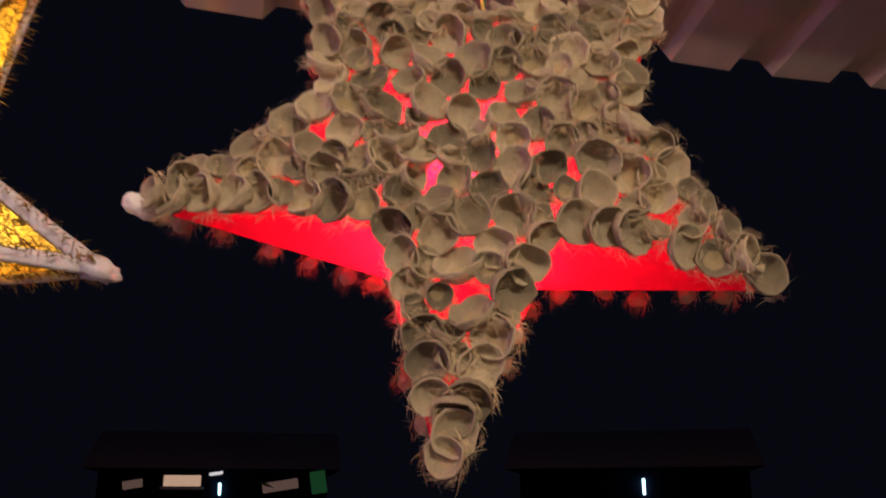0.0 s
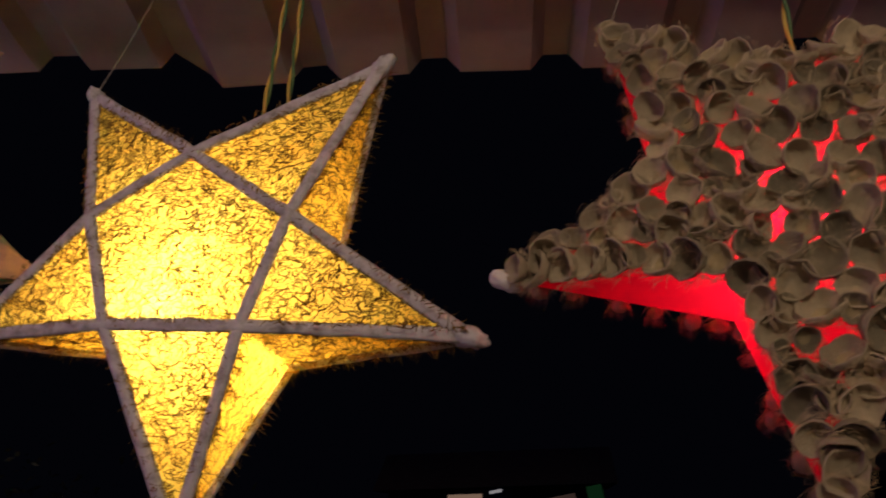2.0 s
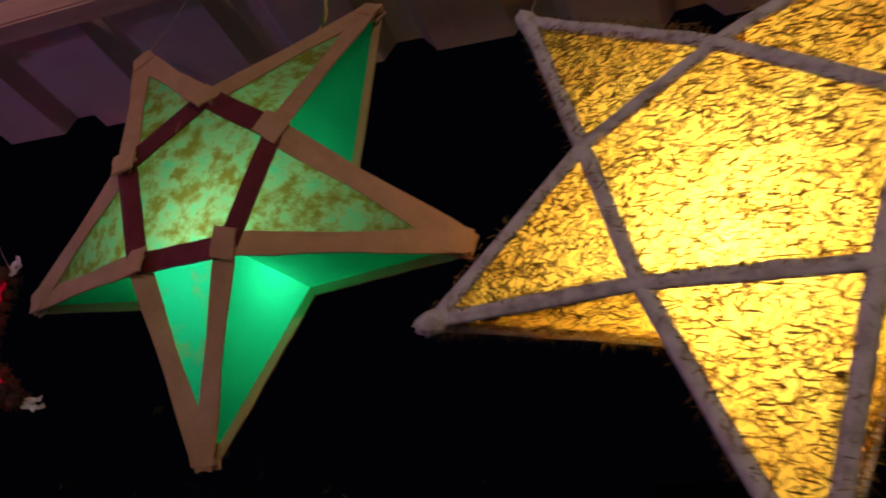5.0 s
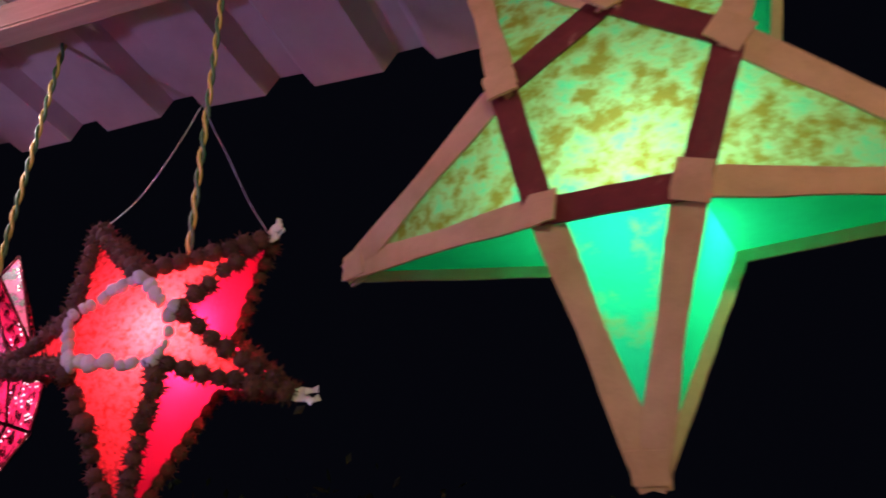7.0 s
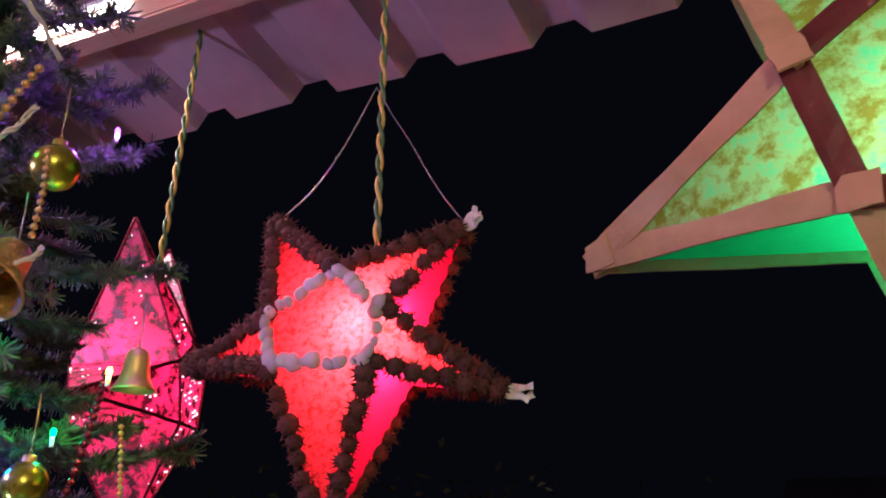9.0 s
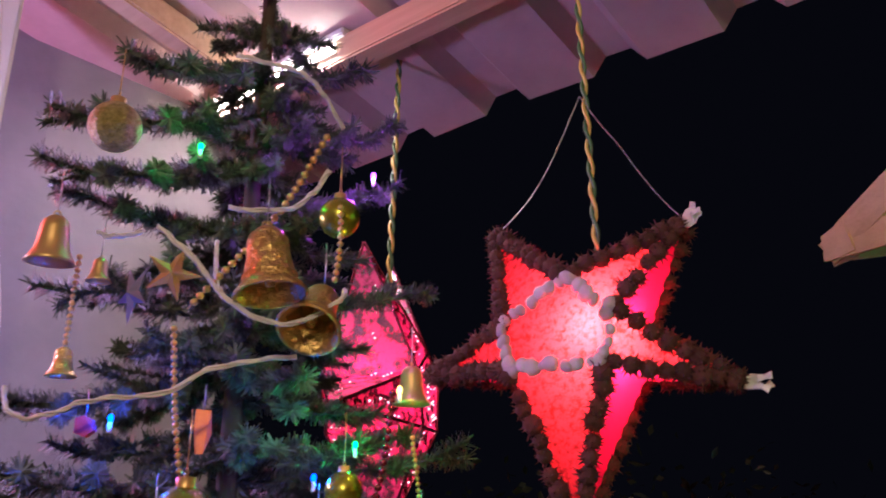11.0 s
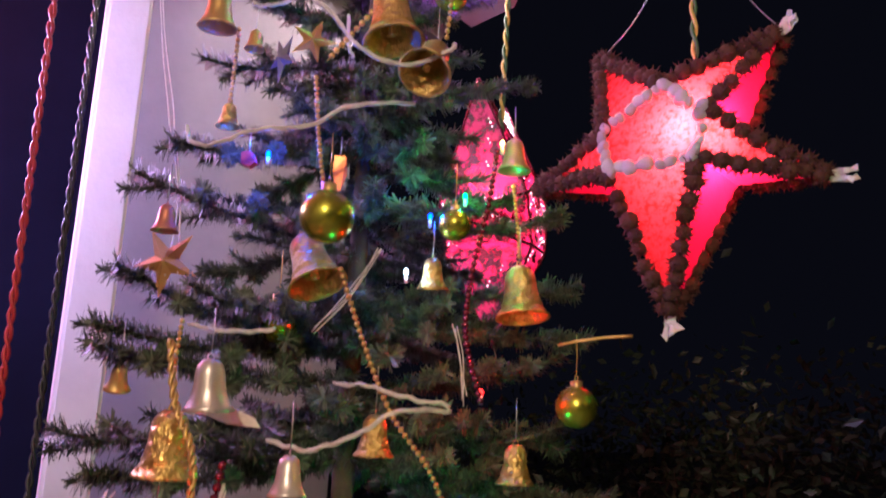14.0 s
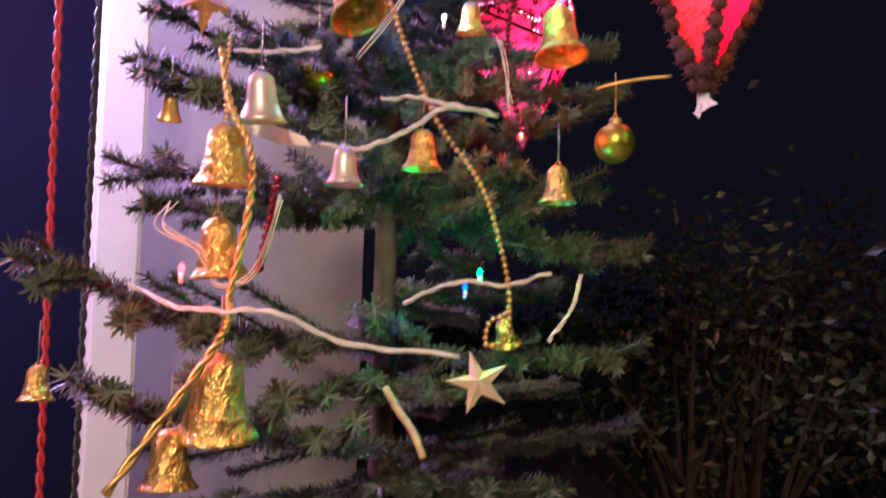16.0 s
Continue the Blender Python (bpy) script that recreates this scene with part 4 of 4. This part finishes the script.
GB = "embossed gold plastic bell hanging in the tree"
for p, s, mat, lab, tl, band in [
        ((-1.710, -0.029, 1.955), 0.058, GOLD, GB, (4, -9), True),
        ((-1.724, 0.026, 1.918), 0.052, GOLD, "gold bell swung sideways among the needles", (-26, -30), True),
        ((-1.824, -0.159, 1.976), 0.041, GOLD_SMOOTH, "smooth matt gold bell at a branch end", (0, 4), False),
        ((-1.847, -0.119, 1.955), 0.022, GOLD_SMOOTH, "tiny matt gold bell on a branch", (0, 0), False),
        ((-1.874, -0.133, 1.884), 0.026, GOLD, "small gold bell below a bead string", (0, 0), True),
        ((-1.776, 0.146, 1.735), 0.057, GOLD, GB, (0, -10), True),
        ((-1.802, -0.066, 1.742), 0.058, GOLD, "gold bell partly behind a glass ball", (12, -26), True),
        ((-1.816, 0.070, 1.742), 0.034, GOLD, "small gold bell deep in the branches", (5, 8), False),
        ((-1.845, 0.175, 1.895), 0.040, GOLD_SMOOTH, "dull gold bell in front of the pink lantern", (0, 0), False),
        ((-1.712, -0.018, 1.584), 0.036, GOLD, "gold lantern-shaped bell under a branch", (0, 0), True),
        ((-1.732, -0.148, 1.620), 0.043, SILVER, "pale silver bell with a pink sheen", (4, 6), False),
        ((-1.752, -0.170, 1.580), 0.054, GOLD, "crinkled gold foil bell on a bead rope", (0, 5), True),
        ((-1.757, -0.173, 1.505), 0.052, GOLD, "crinkled gold foil bell on a bead rope", (5, 0), True),
        ((-1.658, -0.099, 1.552), 0.030, SILVER, "small silver bell with a pink sheen", (0, 0), False),
        ((-1.813, -0.186, 1.757), 0.026, ROSE, "small dull rose bell under a branch", (0, 0), False),
        ((-1.831, -0.207, 1.617), 0.024, GOLD_SMOOTH, "tiny gold bell tilted in the needles", (0, 25), False),
        ((-1.692, -0.176, 1.402), 0.066, GOLD, "large crinkled gold foil bell on a bead rope", (0, 6), True),
        ((-1.690, -0.208, 1.350), 0.044, GOLD, "crinkled gold foil bell on a bead rope", (0, -5), True),
        ((-1.877, -0.301, 1.381), 0.033, GOLD, "small gold bell tied to the red cord", (0, -8), True),
        ((-1.709, 0.109, 1.565), 0.036, GOLD, "gold bell among dark needles", (0, 0), True)]:
    s *= 0.91
    bell(p, s, mat, lab, tl, band=band)
    hook((p[0], p[1], p[2] + 0.006 * s / 0.05), 0.035)


def ball(p, r, mat, label):
    ob = thing("glass_ball", Matrix.Translation(p), label, "ball", "tree balls")
    bm = bmesh.new()
    bmesh.ops.create_uvsphere(bm, u_segments=24, v_segments=16, radius=r)
    part("globe", bm, mat, ob, "", True)
    v, f = lathe([(0.30 * r, 0.93 * r), (0.30 * r, 1.22 * r), (0.24 * r, 1.25 * r), (0.02 * r, 1.26 * r)], 12)
    cap = link("cap", v, f, GOLD_SMOOTH, ob, "gold crown cap", True)
    tube("loop", [Vector((0.14 * r * math.cos(w), 0, 1.36 * r + 0.14 * r * math.sin(w))) for w in [i * 0.5236 for i in range(13)]], 0.03 * r, GOLD_SMOOTH, cap, 5)
    hook(Vector(p) + Vector((0, 0, 1.5 * r)), 0.04, GOLD_SMOOTH, 0.0005)
    return ob


ball((-1.738, -0.063, 1.748), 0.0235, BALL_GREEN, "shiny green-gold glass ball with gold cap")
ball((-1.905, -0.060, 1.676), 0.0225, BALL_GREEN, "dark green-gold glass ball under a branch")
ball((-1.786, -0.132, 2.045), 0.0205, GLITTER, "gold glitter ball on an upper branch")
ball((-1.752, 0.049, 1.994), 0.0175, BALL_GREEN, "green-gold glass ball high in the tree")
ball((-1.754, 0.199, 1.602), 0.0200, BALL_GREEN, "shiny green-gold ball hanging from a bare stick")
ball((-1.80, 0.085, 1.775), 0.016, BALL_GREEN, "green-gold glass ball deep in the branches")


def star_ornament(p, r, mat, label, yaw, roll=0.0, lean=0.0):
    ob = thing("star_ornament", pose(*p, lean, 0, yaw) @ Matrix.Rotation(radians(roll), 4, "Y"), label, "star", "tree stars")
    verts = [Vector((0, -0.22 * r, 0)), Vector((0, 0.22 * r, 0))]
    for i in range(10):
        w = math.pi / 2 + i * math.pi / 5
        q = r if i % 2 == 0 else 0.36 * r
        verts.append(Vector((q * math.cos(w), 0, q * math.sin(w))))
    faces = []
    for i in range(10):
        a, b = 2 + i, 2 + (i + 1) % 10
        faces += [(0, a, b), (1, b, a)]
    link("body", verts, faces, mat, ob)
    tube("loop", [Vector((0.12 * r * math.cos(w), 0, 0.62 * r + 0.12 * r * math.sin(w))) for w in [i * 0.5236 for i in range(13)]], 0.03 * r, mat, ob, 5)
    return ob


star_ornament((-1.857, -0.178, 1.715), 0.034, COPPER, "copper coloured five-pointed star at a branch end", 62, 186)
star_ornament((-1.831, -0.094, 1.925), 0.026, PURPLE, "violet foil star turned edge-on", 15, 190)
star_ornament((-1.673, 0.019, 1.381), 0.027, PALE_GOLD, "pale gold five-pointed star on a low branch", 66, 200, -20)
star_ornament((-1.81, -0.07, 1.94), 0.024, COPPER, "small dull copper star in the needles", 70, 20)


def bead_string(pts, r, mat, label, spacing=2.25, name="bead_string"):
    """Small round beads strung on a thread."""
    line = curve_points(pts, 10)
    ob = thing(name, Matrix.Translation(line[0]), label, "bead string", "bead strings")
    o = line[0]
    tube("thread", [p - o for p in line], r * 0.25, mat, ob, 4)
    bm = bmesh.new()
    bmesh.ops.create_icosphere(bm, subdivisions=2, radius=r)
    me = bpy.data.meshes.new("bead")
    bm.to_mesh(me)
    bm.free()
    me.polygons.foreach_set("use_smooth", [True] * len(me.polygons))
    me.materials.append(mat)
    left = 0.0
    for a, b in zip(line, line[1:]):
        d = (b - a).length
        while left < d:
            q = new("bead", me)
            q.parent = ob
            q.location = a.lerp(b, left / d) - o
            left += r * spacing
        left -= d
    return ob


bead_string([(-1.690, 0.007, 2.032), (-1.721, -0.018, 1.972), (-1.767, -0.066, 1.902)], 0.0030, GOLD_SMOOTH, "string of small gold beads draped over branches")
bead_string([(-1.774, -0.073, 1.887), (-1.767, -0.068, 1.828), (-1.755, -0.063, 1.777)], 0.0025, GOLD_SMOOTH, "string of small gold beads hanging down")
bead_string([(-1.700, -0.059, 1.696), (-1.697, -0.040, 1.646), (-1.688, -0.015, 1.587), (-1.679, 0.020, 1.538), (-1.672, 0.037, 1.484), (-1.668, 0.042, 1.440), (-1.678, 0.030, 1.428), (-1.674, 0.026, 1.410), (-1.668, 0.040, 1.416), (-1.668, 0.043, 1.440)], 0.0025, GOLD_SMOOTH, "long string of gold beads ending in a loop")
bead_string([(-1.698, 0.025, 1.980), (-1.705, 0.029, 1.955), (-1.717, 0.031, 1.925)], 0.0025, GOLD_SMOOTH, "short string of gold beads above a bell")
bead_string([(-1.852, -0.135, 1.955), (-1.862, -0.134, 1.92), (-1.874, -0.133, 1.888)], 0.0024, GOLD_SMOOTH, "short string of dull gold beads")
bead_string([(-1.785, 0.142, 1.82), (-1.780, 0.145, 1.78), (-1.776, 0.146, 1.742)], 0.0022, GOLD_SMOOTH, "short string of gold beads above a bell")
bead_string([(-1.752, -0.170, 1.65), (-1.752, -0.172, 1.615), (-1.752, -0.170, 1.584)], 0.0022, GOLD_SMOOTH, "short string of gold beads above a bell")
bead_string([(-1.752, -0.128, 1.54), (-1.745, -0.135, 1.50), (-1.742, -0.142, 1.465)], 0.0040, SEQUIN, "string of dark red beads", 2.1)
bead_string([(-1.80, 0.13, 1.86), (-1.792, 0.118, 1.80), (-1.79, 0.10, 1.72), (-1.765, 0.085, 1.66), (-1.74, 0.09, 1.60)], 0.0032, SEQUIN, "string of dark beads among the branches", 2.2)


def rope(pts, label):
    """Two strands of gold cord wound together."""
    line = curve_points(pts, 14)
    ob = thing("gold_rope", Matrix.Translation(line[0]), label, "rope", "gold ropes")
    o = line[0]
    for s in range(2):
        w = []
        for i, p in enumerate(line):
            d = (line[min(i + 1, len(line) - 1)] - line[max(i - 1, 0)]).normalized()
            a = d.cross(Vector((0.3, 0.9, 0.1))).normalized()
            b = d.cross(a)
            t = i * 1.1 + s * math.pi
            w.append(p - o + (a * math.cos(t) + b * math.sin(t)) * 0.0017)
        v, f = tube_data(w, 0.0019, 6)
        link("strand", v, f, GOLD_SMOOTH, ob, "", True)


rope([(-1.723, -0.180, 1.632), (-1.710, -0.174, 1.587), (-1.692, -0.161, 1.552), (-1.690, -0.160, 1.510), (-1.685, -0.172, 1.446), (-1.673, -0.174, 1.430), (-1.671, -0.186, 1.403), (-1.647, -0.249, 1.317)], "twisted gold rope hanging over low branches")


def lamp_wire(pts, r, label="white plastic wire of the tree lights", strands=1):
    """Thin wires hang loose side by side; thick ones are a bundle twisted tight."""
    ob = thing("light_wire", Matrix.Translation(pts[0]), label, "wire", "tree light wires")
    rng = random.Random(round(pts[0][0] * 997 + pts[0][2] * 131))
    o = Vector(pts[0])
    if r < 0.0012:
        for s in range(strands):
            off = Vector((rng.gauss(0, 1), rng.gauss(0, 1), rng.gauss(0, 1))) * r * 1.8
            line = curve_points([Vector(p) - o + off * rng.uniform(0.4, 1.3) + Vector((rng.gauss(0, 0.002), rng.gauss(0, 0.002), rng.gauss(0, 0.002))) for p in pts], 8)
            link("strand", *tube_data(line, r * 0.72, 6), WIRE_WHITE, ob, "", True)
        return ob
    line = curve_points([Vector(p) - o + Vector((rng.gauss(0, 0.0012), rng.gauss(0, 0.0012), rng.gauss(0, 0.0018))) for p in pts], 14)
    for s in range(3):
        wound = []
        for i, p in enumerate(line):
            d = (line[min(i + 1, len(line) - 1)] - line[max(i - 1, 0)]).normalized()
            a = d.orthogonal().normalized()
            b = d.cross(a)
            w = 0.30 * i + 2.094 * s + 1.2 * noise.noise(Vector((i * 0.15, s, pts[0][2] * 9)))
            wobble = Vector((0, 0, 0.0022 * noise.noise(Vector((i * 0.22, pts[0][1] * 50, 4)))))
            wound.append(p + wobble + (a * math.cos(w) + b * math.sin(w)) * r * 0.75)
        link("strand", *tube_data(wound, r * 0.66, 6), WIRE_WHITE, ob, "", True)
    return ob


lamp_wire([(-1.744, -0.098, 1.955), (-1.726, -0.075, 1.928), (-1.718, -0.051, 1.900), (-1.698, -0.013, 1.884), (-1.696, 0.026, 1.904), (-1.709, 0.035, 1.920)], 0.0016, strands=2)
lamp_wire([(-1.848, -0.175, 1.844), (-1.831, -0.168, 1.827), (-1.807, -0.144, 1.821), (-1.791, -0.125, 1.833), (-1.766, -0.075, 1.840), (-1.751, -0.041, 1.856), (-1.748, 0.015, 1.868)], 0.0016, strands=2)
lamp_wire([(-1.731, -0.051, 1.975), (-1.709, -0.018, 1.972), (-1.695, 0.0, 1.984), (-1.691, 0.010, 2.006)], 0.0016, strands=2)
lamp_wire([(-1.697, -0.065, 2.085), (-1.671, -0.038, 2.070), (-1.669, -0.012, 2.058), (-1.683, 0.017, 2.035)], 0.0014, strands=3)
lamp_wire([(-1.701, -0.108, 1.561), (-1.673, -0.082, 1.559), (-1.652, -0.054, 1.570), (-1.639, -0.028, 1.584), (-1.650, 0.020, 1.588)], 0.0014, strands=4)
lamp_wire([(-1.720, -0.052, 1.608), (-1.690, -0.028, 1.606), (-1.670, -0.001, 1.595), (-1.669, 0.026, 1.593)], 0.0014, strands=4)
lamp_wire([(-1.756, -0.062, 1.652), (-1.722, -0.045, 1.680), (-1.704, -0.028, 1.717)], 0.0007, strands=4)
lamp_wire([(-1.78, -0.24, 1.46), (-1.72, -0.21, 1.435), (-1.675, -0.180, 1.437), (-1.648, -0.142, 1.430), (-1.635, -0.101, 1.412), (-1.608, -0.028, 1.405)], 0.0015, strands=4)
lamp_wire([(-1.720, -0.027, 1.438), (-1.687, 0.003, 1.458), (-1.670, 0.040, 1.457), (-1.671, 0.082, 1.467)], 0.0014, strands=2)
lamp_wire([(-1.781, -0.207, 1.519), (-1.762, -0.213, 1.496), (-1.749, -0.186, 1.479), (-1.736, -0.173, 1.452), (-1.732, -0.145, 1.464), (-1.749, -0.126, 1.523)], 0.0009, strands=4)
lamp_wire([(-1.668, 0.079, 1.413), (-1.660, 0.097, 1.441), (-1.658, 0.103, 1.466)], 0.0014, strands=2)
lamp_wire([(-1.66, 0.035, 1.595), (-1.664, 0.03, 1.63), (-1.67, 0.028, 1.655)], 0.0007, strands=4)
lamp_wire([(-1.81, -0.13, 1.965), (-1.80, -0.115, 1.958), (-1.785, -0.10, 1.968)], 0.0016, strands=2)
lamp_wire([(-1.80, -0.04, 1.97), (-1.798, -0.035, 1.94), (-1.80, -0.03, 1.925)], 0.0014)
lamp_wire([(-1.79, -0.16, 1.65), (-1.755, -0.135, 1.645), (-1.73, -0.10, 1.648)], 0.0014, strands=2)
lamp_wire([(-2.195, -0.225, 2.40), (-2.20, -0.19, 2.124), (-2.10, -0.17, 1.96), (-1.93, -0.179, 1.87), (-1.89, -0.17, 1.79), (-1.85, -0.17, 1.70)], 0.0010, "thin white wire hanging down to the tree", strands=2)


def bulb(p, colour, watts, label):
    """A lit rice bulb in its socket."""
    ob = thing("light_bulb", Matrix.Translation(p), label, "light bulb", "tree lights")
    bm = bmesh.new()
    bmesh.ops.create_uvsphere(bm, u_segments=12, v_segments=8, radius=0.0023)
    for v in bm.verts:
        v.co.z *= 1.5
    part("glass", bm, glow("lit_" + label.split()[1], colour, 5.0), ob, "", True)
    tube("socket", [(0, 0, -0.003), (0, 0, -0.011)], 0.0019, WIRE_WHITE, ob, 8)
    lamp("tree_light", "POINT", Vector(p) + Vector((0.010, -0.004, 0.004)), watts, colour, 0.004)


for p, colour, watts, name in [
        ((-1.831, -0.099, 1.825), (0.0, 0.05, 1.0), 0.22, "blue"), ((-1.823, 0.068, 1.786), (0.0, 0.04, 1.0), 0.10, "blue"),
        ((-1.799, 0.063, 1.459), (0.0, 0.02, 1.0), 0.06, "blue"), ((-1.748, 0.054, 1.471), (0.0, 1.0, 0.12), 0.16, "green"),
        ((-1.831, 0.110, 1.816), (0.0, 1.0, 0.18), 0.12, "green"), ((-1.831, -0.052, 2.067), (0.0, 1.0, 0.20), 0.06, "green"),
        ((-1.780, 0.110, 1.611), (1.0, 0.01, 0.01), 0.12, "red"), ((-1.694, -0.205, 1.462), (1.0, 0.02, 0.03), 0.05, "red"),
        ((-1.831, 0.048, 1.728), (0.45, 0.75, 1.0), 0.03, "white"), ((-1.768, 0.119, 1.857), (1.0, 0.70, 0.10), 0.06, "yellow"),
        ((-1.828, 0.119, 2.078), (0.35, 0.06, 1.0), 0.5, "violet")]:
    bulb(p, colour, watts, "lit " + name + " tree light on a branch")


def pendant(name, top, outline, thick, mat, label, category, yaw):
    """A small flat ornament cut from sheet, hung by its top edge."""
    ob = thing(name, pose(*top, 0, 0, yaw), label, category)
    n = len(outline)
    verts = [Vector((x, y, z)) for y in (-thick, thick) for x, z in outline]
    verts = [v + Vector((0, 0.0012 * noise.noise(v * 90), 0)) for v in verts]
    faces = [tuple(range(n)), tuple(range(2 * n - 1, n - 1, -1))] + [(i, i + n, (i + 1) % n + n, (i + 1) % n) for i in range(n)]
    link("body", verts, faces, mat, ob)
    hook(top, 0.02)
    return ob


pendant("paper_tag", (-1.837, -0.026, 1.838), [(-0.006, 0), (0.006, -0.001), (0.008, -0.020), (0.002, -0.036), (-0.004, -0.036), (-0.007, -0.016)], 0.0008, ORANGE_FOIL, "small orange-red foil tag above a glass ball", "tag", 60)
pendant("foil_wing", (-1.775, -0.135, 1.592), [(-0.022, 0), (0.004, -0.003), (0.034, -0.014), (0.040, -0.022), (0.012, -0.020), (-0.016, -0.010)], 0.0008, WHITE_RAG, "crumpled pale foil leaf beside a silver bell", "foil leaf", 62)
pendant("red_berry_cluster", (-1.837, -0.116, 1.826), [(-0.006, -0.002), (0, 0), (0.006, -0.003), (0.008, -0.011), (0.002, -0.016), (-0.006, -0.013)], 0.004, WIRE_RED, "small red plastic ornament under a white wire", "ornament", 60)
bell((-1.765, 0.086, 1.430), 0.026, GOLD, "small gold bell at the end of a bead string", (20, 15))

tw = tube("twig", curve_points([(-1.735, -0.036, 1.372), (-1.721, -0.030, 1.356), (-1.706, -0.022, 1.340), (-1.690, -0.019, 1.322)], 4), 0.0032, KERNEL, None, 6)
tagged(tw, "bare pale wire end hanging below a branch", "twig")

# bare stick with the ball
st = tube("twig", curve_points([(-1.784, 0.196, 1.663), (-1.770, 0.214, 1.668), (-1.757, 0.236, 1.672), (-1.744, 0.258, 1.674)], 4), 0.0017, GOLD_SMOOTH, None, 6)
tagged(st, "bare gold stick poking out of the tree", "twig")

# hanging cords beside the post
twisted_cord("red_rope", (-2.020, -0.325, 2.75), (-2.058, -0.295, 0.9), "thick red twisted cord hanging beside the post", (WIRE_RED, WIRE_RED), 0.0021, 46)
twisted_cord("black_rope", (-2.105, -0.275, 2.78), (-2.118, -0.266, 0.9), "thick black twisted cord hanging beside the post", (WIRE_BLACK, WIRE_BLACK), 0.0021, 46)


# ---- the dark yard ----
def leaf_mass(name, centre, size, count, leaf, seed, label):
    rng = random.Random(seed)
    ob = thing(name, Matrix.Translation((centre[0], centre[1], 0)), label, "bush", kind="stuff")
    verts, faces = [], []
    clumps = [(Vector((rng.gauss(0, 0.45) * size[0], rng.gauss(0, 0.4) * size[1], centre[2] + rng.uniform(-0.5, 0.5) * size[2])), rng.uniform(0.12, 0.3)) for _ in range(70)]
    for _ in range(count):
        c, r = rng.choice(clumps)
        p = c + Vector((rng.gauss(0, r), rng.gauss(0, r), rng.gauss(0, r * 0.8)))
        d = Vector((rng.gauss(0, 1), rng.gauss(0, 1), rng.gauss(-0.5, 0.7))).normalized()
        s = d.cross(Vector((rng.gauss(0, 1), rng.gauss(0, 1), rng.gauss(0, 1)))).normalized()
        u = s.cross(d)
        ln, w = leaf * rng.uniform(0.6, 1.3), leaf * rng.uniform(0.18, 0.3)
        i = len(verts)
        verts += [p, p + d * ln * 0.5 + s * w + u * w * 0.2, p + d * ln, p + d * ln * 0.5 - s * w + u * w * 0.2, p + d * ln * 0.5]
        faces += [(i, i + 1, i + 4), (i + 1, i + 2, i + 4), (i, i + 4, i + 3), (i + 4, i + 2, i + 3)]
    link("leaves", verts, faces, LEAF, ob)
    sv, sf = [], []
    for c, r in clumps[:26]:
        a = Vector((rng.gauss(0, 0.15), rng.gauss(0, 0.15), -0.05))
        tube_data([a, a.lerp(c, 0.5) + Vector((0, 0, 0.1)), c], lambda t: 0.022 * (1.1 - t), 5, sv, sf)
    link("stems", sv, sf, BARK, ob)


leaf_mass("bush", (-4.4, 2.7, 1.35), (1.5, 1.2, 0.8), 6000, 0.060, 2, "dark leafy bush in the unlit yard")
leaf_mass("bush", (-3.5, 3.6, 1.10), (1.3, 1.0, 0.6), 3500, 0.060, 6, "dark leafy bush in the unlit yard")
leaf_mass("bush", (-1.2, 5.6, 0.7), (2.0, 1.0, 1.1), 3000, 0.10, 9, "dark leafy bush far out in the yard")


def far_house(m, seed):
    """A dark house far off, one window and a lamp lit."""
    ob = thing("far_house", m, "far dark house with a dimly lit window", "house")
    # walls coloured night-dark, not by their own paint
    part("wall", box_bm(5.0, 3.0, 2.6, (0, 0, 1.3), 0.02), NIGHT_DARK, ob)
    rv = [(-2.8, -1.9, 2.55), (2.8, -1.9, 2.55), (2.8, 0, 3.5), (-2.8, 0, 3.5), (-2.8, 1.9, 2.55), (2.8, 1.9, 2.55)]
    link("roof", rv, [(0, 1, 2, 3), (3, 2, 5, 4), (0, 3, 4), (1, 5, 2)], ROOF_METAL, ob)
    if seed == 2:
        part("door_lamp", box_bm(0.06, 0.06, 0.34, (0.25, -1.56, 2.15), 0.01), LED_CYAN, ob, "cold white door lamp")
        ob["label"] = "far dark house with a cold door lamp"
        return ob
    w = part("window", box_bm(0.80, 0.05, 0.24, (-0.7, -1.53, 2.30), 0.01), WINDOW_GLOW, ob, "window lit orange")
    part("window_frame", box_bm(0.92, 0.04, 0.06, (-0.7, -1.56, 2.14), 0.01), POST_WHITE, w)
    part("door_lamp", box_bm(0.05, 0.06, 0.26, (0.12, -1.56, 2.12), 0.01), LED_CYAN, ob, "cold white door lamp")
    # the last pane, green, is a glowing stand-in for a green-lit surface
    for x, z, w, h, tone in ((0.02, 2.46, 0.30, 0.07, WINDOW_PALE), (1.45, 2.20, 0.80, 0.22, WINDOW_DIM), (-1.75, 2.22, 0.42, 0.18, WINDOW_DIM), (2.30, 2.28, 0.35, 0.5, GREEN_LIT_SPOT)):
        pane = box_bm(w, 0.05, h, (x, -1.53, z), 0.01)
        bmesh.ops.rotate(pane, verts=pane.verts, cent=(x, -1.53, z), matrix=Matrix.Rotation(-0.16, 3, "Y"))
        part("window", pane, tone, ob)
    return ob


far_house(pose(-6.9, 20.5, -0.05, 0, 0, 15), 1)
far_house(pose(3.0, 21.0, -0.05, 0, 0, -8), 2)
